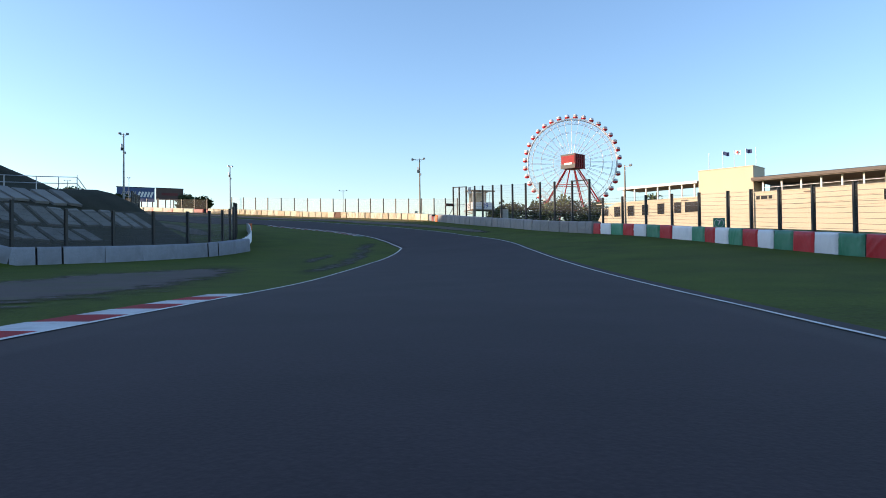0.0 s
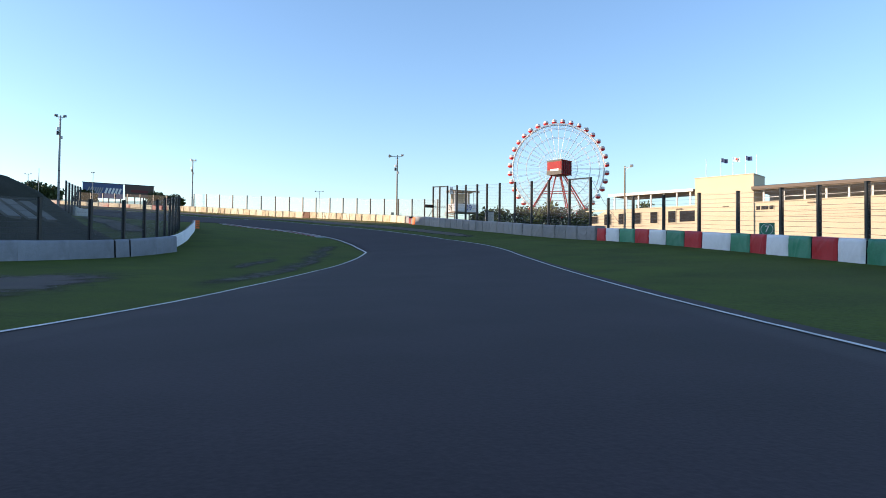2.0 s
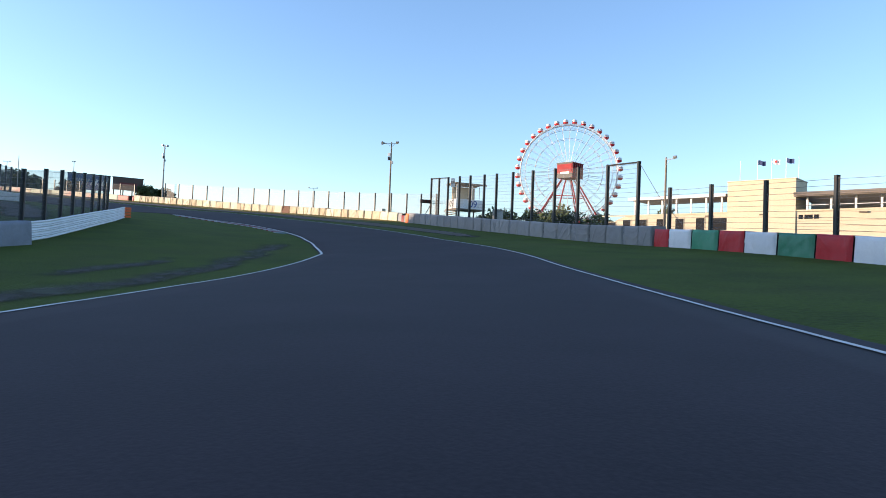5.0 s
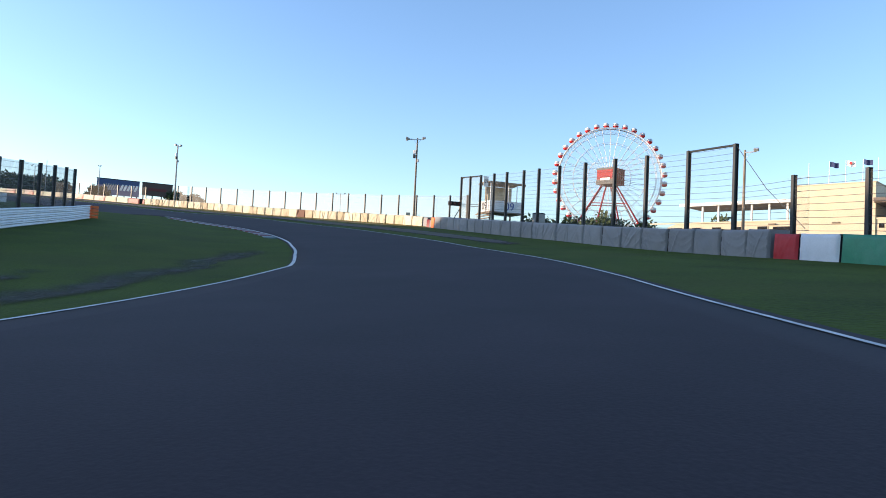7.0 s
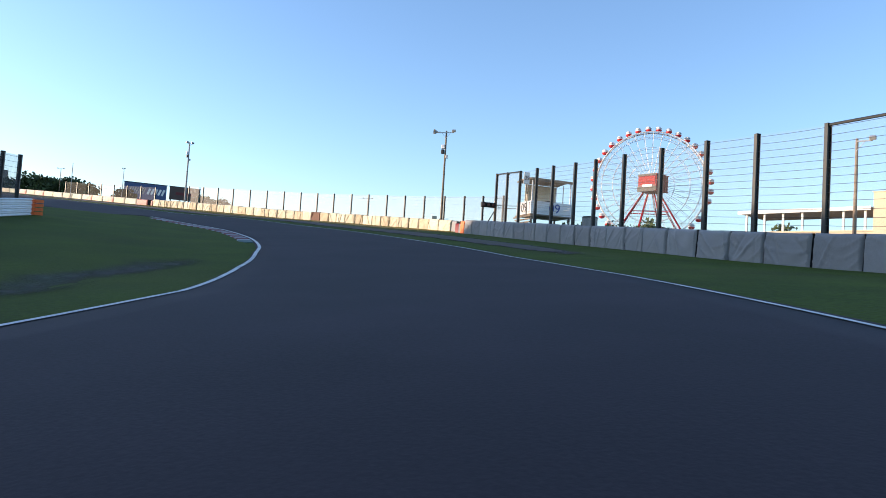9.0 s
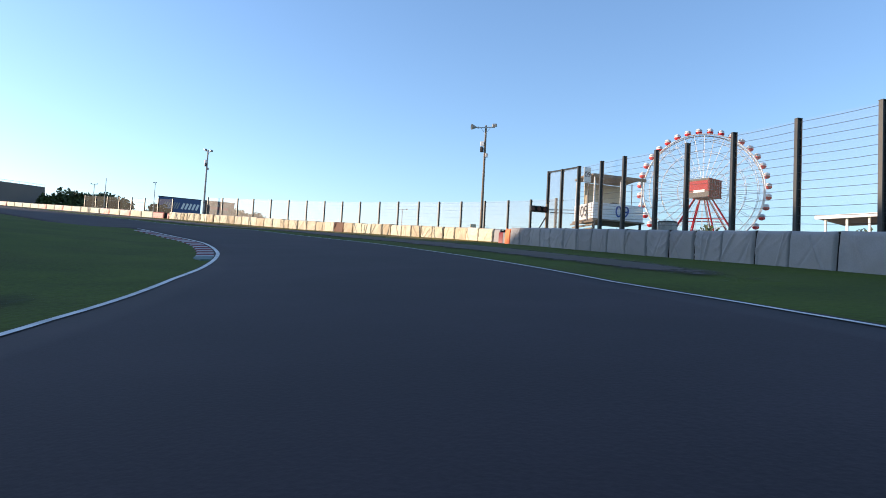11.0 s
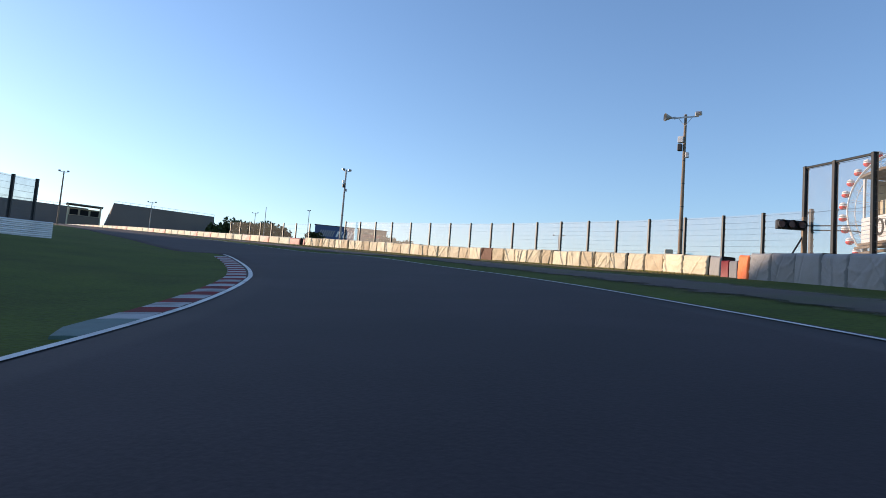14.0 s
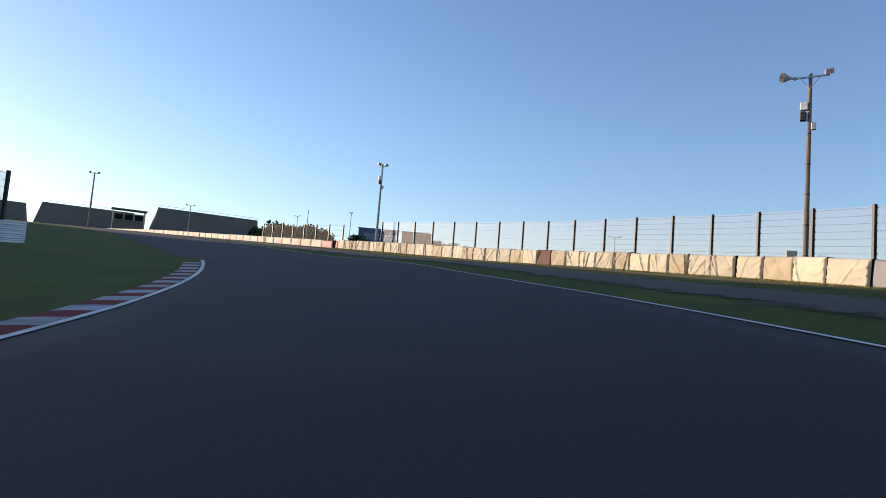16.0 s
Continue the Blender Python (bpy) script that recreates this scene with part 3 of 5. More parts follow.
barrier_run(r_line, cuts[::1], [M_BRED, M_BWHITE, M_BGREEN], 1.2, 1.0, "barrier_block",
            ["red plastic-wrapped tyre barrier block on grass", "white plastic-wrapped tyre barrier block on grass", "green plastic-wrapped tyre barrier block on grass"], "barrier", "tricolour barrier blocks", wrinkle=.05, right=False, jitter=.02)
# grey sheeted blocks up to the orange end
gcuts = [137.9, 139.6, 141.7, 144.0, 146.5, 149.1, 151.2, 153.5, 156.1, 158.5, 160.5, 162.6, 164.6, 166.7, 168.6, 170.9, 173.0, 175.0, 177.0, 179.0, 181.6, 183.6, 185.8, 188.0, 190.2]
barrier_run(r_line, gcuts, [M_GREY], 1.39, 1.1, "barrier_block", ["grey sheet-wrapped tyre barrier block with creases"], "barrier", "grey barrier blocks", wrinkle=.085)
end = r_line[1][-1]
barrier_run(r_line, [190.3, end], [M_ORANGE], 1.32, 1.1, "barrier_block", ["bright orange sheet-wrapped end block of the barrier"], "barrier", "grey barrier blocks", wrinkle=.05)
# sheeted blocks in the sun
scuts = [2.2, 4.9, 7.2, 9.5, 11.8, 13.7, 15.7, 17.5, 19.4, 21.5, 23.3, 25.4, 27.4, 29.3, 31.3, 33.3]
while scuts[-1] < f_line[1][-1] - 2.4:
    scuts.append(scuts[-1] + 2.12)
sun_sheets = [(M_CREAM, M_CREAM, M_TAN, M_CREAM, M_CREAM, M_CREAM, M_TAN)[k % 7] for k in range(len(scuts))]
sun_sheets[14] = M_BROWNSHEET
barrier_run(f_line, scuts, sun_sheets, 1.34, 1.1, "barrier_block", ["cream sheet-wrapped tyre barrier block lit by the sun", "pale cream wrapped tyre block with sagging sheet"], "barrier", "cream barrier blocks", wrinkle=.12, jitter=.06)
barrier_run(f_line, [0.9, 2.1], [M_GREY], 1.32, 1.1, "barrier_block", ["grey sheet-wrapped end block beside the cream blocks"], "barrier", "cream barrier blocks")
barrier_run(f_line, [scuts[-1] + .1, f_line[1][-1] + .0], [M_DARKRED], 1.1, 1.1, "barrier_block", ["dark red wrapped block at the end of the cream barrier"], "barrier", "cream barrier blocks")
bcuts = [0.0, 4.2]
while bcuts[-1] < b_line[1][-1] - 5:
    bcuts.append(bcuts[-1] + 4.6)
M_FADED = mat("sun_faded_red_sheet", (0.54, 0.45, 0.38), 0.7, var=0.15, dirt=(0.60, 0.12, 0.07), dirt_amt=0.75, dirt_scale=0.7)
M_FADEG = mat("sun_faded_green_sheet", (0.42, 0.46, 0.34), 0.7, var=0.15, dirt=(0.6, 0.55, 0.45), dirt_amt=0.6, dirt_scale=0.7)
barrier_run(b_line, bcuts, [M_DARKRED] + [M_FADEG, M_CREAM, M_FADED, M_CREAM, M_FADED, M_FADEG, M_CREAM] * 9, 1.15, 1.0, "barrier_block", ["dark red wrapped block beyond the cream barrier"] + ["faded green wrapped barrier block", "cream wrapped barrier block", "faded red and white wrapped barrier block", "cream wrapped barrier block", "faded red and white wrapped barrier block", "faded green wrapped barrier block", "cream wrapped barrier block"] * 9, "barrier", "far barrier blocks", wrinkle=.02)
# two blocks seen in the opening between the grey and the cream barriers
for (u, l, mt, lab) in ((11.80, 21.5, M_DARKRED, "dark red wrapped block in the barrier opening"), (11.74, 21.3, M_GREY, "grey wrapped block in the barrier opening")):
    x, y = at(u, l)
    ob = new("barrier_block", wrapped_block(.7, 1.0, .6, 4).mesh("barrier_block", mt, True))
    ob.matrix_world = pose(x, y, height(x, y), 0, 0, 140)
    tagged(ob, lab, "barrier", "cream barrier blocks")

# left side: long grey blocks, then a white guard rail
LEFT = [(-44, 32), (-37.5, 38.5), (-31, 45), (-27.2, 51), (-23.6, 57.5), (-20.9, 63), (-19.6, 68.9)]
l_line = plan_line(LEFT)
total = l_line[1][-1]
far_end = [24.95]
while far_end[-1] < total - 5:
    far_end.append(far_end[-1] + 4.8)
for back in ([0, 2.95, 5.92], [6.06, 7.32], [7.46, 10.9, 14.3, 17.7, 21.0], [21.14, 22.9], [23.04, 24.8], far_end):
    barrier_run(l_line, [total - q for q in back][::-1], [M_GREYL], 1.3, 0.9, "barrier_block", ["long pale grey wrapped barrier block on grass"], "barrier", "left barrier blocks", wrinkle=.018, right=False, jitter=.006)

RAIL = [(-21.6, 62), (-21.0, 70), (-22.2, 78), (-24.3, 85.5), (-26.8, 94), (-29.2, 101.5)]
a_line = plan_line(RAIL)
guard = thing("guard_rail", "white painted corrugated steel guard rail, orange end", "guard rail")


def rail_strip(line, z_mid, s0, s1, n, hgt=.31):
    """A corrugated W-section beam that follows the line."""
    b = Build()
    prof = [(.0, -.155), (-.05, -.13), (-.08, -.085), (-.05, -.045), (0, -.02), (0, .02), (-.05, .045), (-.08, .085), (-.05, .13), (0, .155)]
    rows = []
    ss = np.linspace(s0, s1, n)
    for py, pz in prof:
        row = []
        for s in ss:
            x, y = on(line, s)
            x2, y2 = on(line, min(s + .3, line[1][-1]))
            x1, y1 = on(line, max(s - .3, 0))
            d = Vector((x2 - x1, y2 - y1, 0)).normalized()
            nrm = Vector((d.y, -d.x, 0))
            row.append((x - nrm.x * py, y - nrm.y * py, height(x, y) + z_mid + pz))
        rows.append(row)
    return b.grid(rows)


def rail_beams(line, owner, orange, count, step, base=0.0):
    total = line[1][-1]
    for k in range(count):
        part("rail", rail_strip(line, base + .15 + step * k, 0, total - .5, 60), M_ARMCO, owner, smooth=True)
        part("rail_end", rail_strip(line, base + .15 + step * k, total - .5, total, 4), M_ORANGE if orange else M_ARMCO, owner, "orange painted rail end" if orange else "")
    for k in range(int(total / 2) + 1):
        x, y = on(line, min(2.0 * k + .3, total - .1))
        x -= .16
        part("post", Build().box((x, y, height(x, y) + (base + step * count) / 2 - .1), (.12, .16, base + step * count + .2)), M_GALV, owner)


rail_beams(a_line, guard, True, 4, .28)
for k in range(4):
    part("end_plate", Build().box((-28.95, 101.62, height(-29, 101.6) + .15 + .28 * k), (.62, .05, .22), Matrix.Rotation(.35, 3, "Z")), M_ORANGE, guard, "orange painted end plate")
guard = thing("guard_rail", "second white steel guard rail with a curved end", "guard rail")
rail_beams(plan_line([(-51.2, 114.5), (-54.6, 123.5), (-56.3, 129.2), (-56.9, 131.0), (-58.0, 131.6)]), guard, False, 5, .32)


# ---- debris fences ----
def fence(line, stations, tall, name, label, wires, thick=.0095, material=M_POST, net=M_NET, low=0.9, width=.18, depth=.22, knots=False, skip=()):
    """Upright steel posts, taut cables and fine mesh between them."""
    f = thing(name, label, "fence")
    pts = []
    for s in stations:
        x, y = on(line, s)
        pts.append((x, y, height(x, y)))
    for k, (x, y, z) in enumerate(pts):
        if k in skip:
            continue
        x2, y2, _ = pts[min(k + 1, len(pts) - 1)]
        x1, y1, _ = pts[max(k - 1, 0)]
        ang = math.atan2(y2 - y1, x2 - x1)
        m = Matrix.Rotation(ang, 3, "Z")
        b = Build()
        # H-section: two flanges and a web
        for sy in (-1, 1):
            b.box(Vector((x, y, z + tall / 2 - .1)) + m @ Vector((0, sy * depth * .44, 0)), (width, depth * .12, tall + .2), m)
        b.box((x, y, z + tall / 2 - .1), (width * .3, depth * .78, tall + .2), m)
        b.box((x, y, z + tall + .01), (width * 1.08, depth * 1.05, .03), m)
        if knots:
            for j in range(wires):
                h = low + (tall - low - .15) * j / (wires - 1)
                b.box(Vector((x, y, z + h)) + m @ Vector((0, -depth * .62, 0)), (width * 1.25, .06, .07), m)
        part("post", b, material, f)
    for j in range(wires):
        h = low + (tall - low - .15) * j / (wires - 1)
        line_pts = []
        for k in range(len(pts) - 1):
            p, q = Vector(pts[k]), Vector(pts[k + 1])
            for t in (0, .25, .5, .75):
                v = p.lerp(q, t)
                v.z += h - .035 * 4 * t * (1 - t) * (0.6 + .4 * math.sin(k * 2.1 + j))
                line_pts.append(v)
        v = Vector(pts[-1]); v.z += h
        line_pts.append(v)
        part("cable", Build().path(line_pts, thick, 4), M_WIRE, f)
    for k in range(len(pts) - 1):
        p, q = Vector(pts[k]), Vector(pts[k + 1])
        d = (q - p).normalized()
        nrm = Vector((d.y, -d.x, 0)) * .03
        b = Build()
        n = 5
        a = [p.lerp(q, i / n) + nrm + Vector((0, 0, .3)) for i in range(n + 1)]
        c = [p.lerp(q, i / n) + nrm + Vector((0, 0, tall - .05)) for i in range(n + 1)]
        b.quadstrip(a, c)
        part("wire_mesh", b, net, f)
    return f, pts


rf = offset_line(RIGHT, 1.6)
low_posts = [138.6]
for s in (134.3, 129.5, 124.3, 119.4, 114.5, 110.6, 106.5, 102.4):
    low_posts.append(s)
while low_posts[-1] > 66:
    low_posts.append(low_posts[-1] - 4.2)
fence(rf, low_posts, 4.05, "debris_fence", "dark steel post debris fence with cables behind tricolour barrier", 9, low=1.35)
TALL = [(8.0, 19.75), (8.46, 19.5), (9.08, 18.8), (9.46, 18.9), (9.79, 19.2), (10.17, 19.95), (10.71, 21.0), (10.92, 21.6), (11.25, 22.8), (11.6, 23.75)]
tl = offset_line(TALL)
tu = [8.12, 8.46, 8.80, 9.10, 9.45, 9.80, 10.14, 10.40, 10.69, 10.93, 11.22, 11.42, 11.58]
tall_posts = [float(np.interp(u, np.linspace(8.0, 11.6, 500), tl[1])) for u in tu]
cf, cp = fence(tl, tall_posts[10:], 6.55, "debris_fence", "tall steel framed mesh panels at the fence corner", 3, low=1.4, width=.2, depth=.24, net=M_NET_SUN, knots=True, skip=(0,))
tf, tp = fence(tl, tall_posts[:11], 6.55, "debris_fence", "tall dark steel debris fence with horizontal cables", 14, low=1.4, width=.2, depth=.26)
for p, q, owner in ((tp[0], tp[1], tf), (cp[0], cp[1], cf), (cp[1], cp[2], cf)):
    part("top_rail", Build().tube(Vector(p) + Vector((0, 0, 6.5)), Vector(q) + Vector((0, 0, 6.5)), .07, n=6), M_POST, owner)
part("stay_cable", Build().path([Vector(tp[0]) + Vector((0, 0, 6.5)), Vector(tp[0]) + Vector((.9, -2.2, 3.6)), Vector(tp[0]) + Vector((1.9, -4.6, 1.2))], .02, 5), M_WIRE, tf)
link, _ = fence(plan_line([on(rf, 137.6), (tp[0][0] + .0, tp[0][1] - .4)]), [0.0, 8.6], 4.05, "debris_fence", "short steel cable fence bay between two debris fences", 9, low=1.35, skip=(0, 1))
ff = offset_line([(11.7, 26.5), (12.3, 27.5), (14.3, 27.5), (15, 25)])
sun_posts = [0.5, 4.9, 9.2, 13.4, 17.7, 22.0, 26.2, 30.7, 35.0, 39.6, 44.0, 48.6, 53.5, 58.2, 62.9, 67.8]
while sun_posts[-1] < ff[1][-1] - 4.3:
    sun_posts.append(sun_posts[-1] + 4.6)
fence(ff, sun_posts, 4.42, "debris_fence", "dark steel post debris fence with fine mesh behind cream barrier", 8, low=1.3, width=.16, depth=.2, knots=True, net=M_NET_SUN, thick=.005)
bf = offset_line(BEYOND, 2.0)
far_posts = [1.0]
while far_posts[-1] < min(bf[1][-1] - 6, 38):
    far_posts.append(far_posts[-1] + 5.5)
fence(bf, far_posts, 3.7, "debris_fence", "far dark steel post debris fence with fine mesh", 4, low=1.3, width=.2, depth=.2, net=M_NET_FAR)
# fence along the inside of the bend
INNER = [(-45.5, 35), (-38.8, 40.5), (-32.6, 46.8), (-28.8, 52.4), (-25.2, 58.8), (-23.1, 64), (-22.9, 71), (-24.2, 78.4), (-26.3, 86), (-28.9, 94.8), (-31.9, 103.4)]
i_line = plan_line(INNER)
ip = [0.5]
while ip[-1] < i_line[1][-1] - 3:
    ip.append(ip[-1] + 3.9)
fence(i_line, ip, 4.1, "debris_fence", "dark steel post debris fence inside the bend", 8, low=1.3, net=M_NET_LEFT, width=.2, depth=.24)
i2 = plan_line([(-52.6, 114.5), (-56.1, 124), (-58.4, 130.2)])
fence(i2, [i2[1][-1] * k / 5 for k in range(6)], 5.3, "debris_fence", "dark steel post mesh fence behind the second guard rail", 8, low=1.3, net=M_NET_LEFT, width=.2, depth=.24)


# ---- kerbs ----
def kerb(u0, u1, lat_in, wide, stripe, label, first_red=True, lead=None, paints=(M_KRED, M_KWHITE)):
    """Raised striped kerb on the inside edge: each painted block is a piece."""
    k = thing("kerb", label, "kerb")
    pts, run = offset_line([(u0, lat_in(u0))] + [(u, lat_in(u)) for u in np.linspace(u0, u1, 30)[1:]], 0, 400)
    outer, _ = offset_line([(u, lat_in(u) - (wide((u - u0) / (u1 - u0)) if callable(wide) else wide)) for u in np.linspace(u0, u1, 60)], 0, 400)
    n = int(run[-1] / stripe)
    for i in range(n):
        rows = []
        for prof_f, lift in ((0.0, .0), (.04, .01), (.55, .018), (.96, .012), (1.0, -.06)):
            row = []
            s0, s1 = i * stripe + .006, (i + 1) * stripe - .006
            for s, drop in ((s0, .12), (s0 + .01, 0), (s0 + (s1 - s0) / 3, 0), (s0 + (s1 - s0) * 2 / 3, 0), (s1 - .01, 0), (s1, .12)):
                a = np.array([np.interp(s, run, pts[:, 0]), np.interp(s, run, pts[:, 1])])
                c = np.array([np.interp(s, run, outer[:, 0]), np.interp(s, run, outer[:, 1])])
                p = a + (c - a) * prof_f
                saw = .007 * (s / stripe - i)
                row.append((p[0], p[1], height(*p) + .022 + lift * .8 + saw - drop))
            rows.append(row)
        b = Build()
        b.grid(rows)
        mt = paints[(i + (0 if first_red else 1)) % 2]
        if lead and i < lead:
            mt = M_KBLUE
        part("kerb_block", b, mt, k)
    return k


kerb(1.3, 3.38, lambda u: half_left(u) - .12, 1.25, 1.5, "raised red and white striped kerb beside the track", paints=(M_KRED2, M_KWHITE2))
kerb(9.62, 12.7, lambda u: half_left(u) - .12, lambda f: .76 * min(1, .55 + f * 14), 1.0, "worn red and white striped kerb inside the bend", first_red=False, lead=2)


# ---- writing ----
def lettering(name, body, size, material, parent, m, label=""):
    """Flat raised characters in the built-in font, as a mesh under parent."""
    cu = bpy.data.curves.new(name, "FONT")
    cu.body, cu.size, cu.extrude, cu.align_x, cu.align_y = body, size, .008, "CENTER", "CENTER"
    tmp = bpy.data.objects.new(name, cu)
    scene.collection.objects.link(tmp)
    bpy.context.view_layer.update()
    me = bpy.data.meshes.new_from_object(tmp.evaluated_get(bpy.context.evaluated_depsgraph_get()))
    bpy.data.objects.remove(tmp)
    me.materials.clear()
    me.materials.append(material)
    ob = new(name, me)
    ob.parent = parent
    ob.matrix_local = m
    return tagged(ob, label) if label else ob


# ---- marshal post 09 ----
def marshal_post():
    """A raised open observation hut on a timber frame, its boards numbered."""
    w, d = 4.4, 3.1
    x0, y0 = 6.95, 126.33
    z = height(x0, y0)
    h = thing("marshal_post", "white boarded raised marshal hut numbered 09 behind the fence", "hut", at=(x0, y0, z), rz=24)
    zp, zt, zr = 10.66 - z, 11.97 - z, 14.0 - z
    for sx in (-1, 1):
        for sy in (-1, 1):
            part("leg", Build().box((sx * (w / 2 - .1), sy * (d / 2 - .1), zp / 2 - .1), (.16, .16, zp + .2)), M_POST, h)
            part("corner_post", Build().box((sx * (w / 2 - .06), sy * (d / 2 - .06), (zt + zr) / 2), (.1, .1, zr - zt)), M_WHITEP, h)
    part("floor_deck", Build().box((0, 0, zp - .06), (w + .3, d + .3, .12)), M_WOOD, h)
    for k in range(3):
        part("beam", Build().box((-w / 2 - .25 + .06 * k, -.2, zp - .25 - .28 * k), (.14, d + .7 - .5 * k, .12)), M_WOOD, h)
    n = 6
    for k in range(n):
        zz = zp + (zt - zp) * (k + .5) / n
        hh = (zt - zp) / n - .025
        part("board", Build().box((0, -d / 2 - .02, zz), (w + .1, .05, hh)), M_WHITEP, h)
        part("board", Build().box((-w / 2 - .02, 0, zz), (.05, d, hh)), M_WHITEP, h)
        part("board", Build().box((w / 2 + .02, 0, zz), (.05, d, hh)), M_WHITEP, h)
    part("back_wall", Build().box((.4, d / 2, (zp + zr) / 2), (w - .8, .08, zr - zp)), M_CREAMB, h, "cream inner back wall")
    part("shelf_box", Build().box((-.9, d / 2 - .35, zt + .55), (.9, .5, .9), bevel=.03), M_CREAMB, h)
    part("mullion", Build().box((.2, -d / 2 + .05, (zt + zr) / 2), (.07, .07, zr - zt)), M_WHITEP, h)
    part("mullion", Build().box((w / 2 - .05, 0, (zt + zr) / 2), (.07, .07, zr - zt)), M_WHITEP, h)
    part("stool", Build().box((.6, .2, zt + .1), (.5, .5, .5), bevel=.04), M_BLACK, h)
    roof = Build()
    rows = []
    for k in range(9):
        f = k / 8
        yy = -d / 2 - .25 + (d + .3) * f
        rows.append([(sx * (w / 2 + .12), yy, zr + .12 + .2 * math.sin(math.pi * (.12 + .76 * f))) for sx in (-1, -.5, 0, .5, 1)])
    low = [[(x, y, q - .14) for x, y, q in r] for r in rows]
    roof.grid(rows).grid(low)
    for a, c in ((rows[0], low[0]), (rows[-1], low[-1]), ([r[0] for r in rows], [r[0] for r in low]), ([r[-1] for r in rows], [r[-1] for r in low])):
        roof.quadstrip(a, c)
    part("roof", roof, M_ROOF, h, "brown curved sheet roof")
    part("roof_fascia", Build().box((0, -d / 2 - .2, zr + .04), (w + .3, .06, .2)), M_ROOF, h)
    up = Matrix.Rotation(radians(90), 4, "X")
    left = Matrix.Rotation(radians(-90), 4, "Z") @ up
    lettering("number", "09", 1.3, M_BLUE, h, Matrix.Translation((.35, -d / 2 - .06, (zp + zt) / 2)) @ up, "large blue painted number")
    lettering("number", "09", 1.25, M_BLACK, h, Matrix.Translation((-w / 2 - .06, -.1, (zp + zt) / 2)) @ left, "large black painted number")
    board = part("sign_board", Build().box((-w / 2 - .6, -d / 2 + .1, zr + .08), (.62, .06, 1.2), bevel=.02), M_SIGNWHITE, h, "white number board")
    lettering("number", "09", .56, M_BLACK, board, Matrix.Translation((-w / 2 - .6, -d / 2 + .05, zr + .08)) @ up)
    part("sign_pole", Build().tube((-w / 2 - .3, -d / 2 + .4, zt - 1.5), (-w / 2 - .3, -d / 2 + .4, zr + .4), .05), M_POST, h)
    return h


marshal_post()
x, y = 10.0, 124.0
tank = thing("water_tank", "grey upright tank beside the marshal hut", "tank", at=(x + 1.4, y + .8, height(x, y)))
part("drum", Build().tube((0, 0, 0), (0, 0, 2.3), .75, n=18), M_CONC, tank, smooth=False)
part("lid", Build().tube((0, 0, 2.3), (0, 0, 2.42), .8, .7, n=18), M_POST, tank)


# ---- signal lamps at the fence corner ----
def signal():
    x, y = 1.7, 129.6
    z = height(x, y)
    s = thing("signal_light", "three-lamp track signal on a steel arm with brace", "traffic light", at=(x + .1, y, z + .18), rz=18)
    part("mast", Build().box((.35, .2, 1.45), (.2, .2, 4.1)), M_WOOD, s)
    part("brace", Build().tube((-.9, .1, .3), (.3, .2, 2.4), .05), M_POST, s)
    part("arm", Build().tube((-.6, 0, 2.9), (4.2, -2.0, 3.0), .035), M_POST, s)
    part("arm", Build().path([(.6, 0, 2.75), (2.4, -1.0, 2.7), (3.4, -1.5, 2.5), (3.7, -1.7, 2.1)], .035, 6), M_POST, s)
    box = part("housing", Build().box((-.55, -.1, 2.95), (1.6, .3, .52), bevel=.06), M_BLACK, s)
    for k in range(3):
        cx = -1.1 + .55 * k
        part("lens", Build().tube((cx, -.26, 2.95), (cx, -.30, 2.95), .2, .18, n=16), M_LAMPRED, box, "dark red unlit lens")
        b = Build()
        ring = [[(cx + .24 * math.cos(t), -.25 - dd, 2.95 + .24 * math.sin(t)) for t in np.linspace(0, 2 * math.pi, 17)] for dd in (0, .2)]
        part("visor", b.grid(ring), M_BLACK, box)


signal()


# ---- corner number board ----
def corner_sign():
    x, y = 23.0, 56.3
    z = height(x, y)
    s = thing("corner_sign", "green board with a white circled number 7", "sign", at=(x, y, z), rz=-27)
    part("post", Build().box((0, .08, .7), (.09, .09, 1.5)), M_POST, s)
    board = part("board", Build().box((0, 0, 1.42), (.92, .06, .9), bevel=.03), M_SIGNGREEN, s)
    up = Matrix.Rotation(radians(90), 4, "X")
    ring = [[(r * math.cos(t), -.045, 1.44 + r * math.sin(t)) for t in np.linspace(0, 2 * math.pi, 33)] for r in (.345, .372)]
    part("ring", Build().grid(ring), M_SIGNWHITE, board, "thin white painted ring")
    lettering("number", "7", .62, M_SIGNWHITE, board, Matrix.Translation((0, -.045, 1.44)) @ up, "white painted number")


corner_sign()


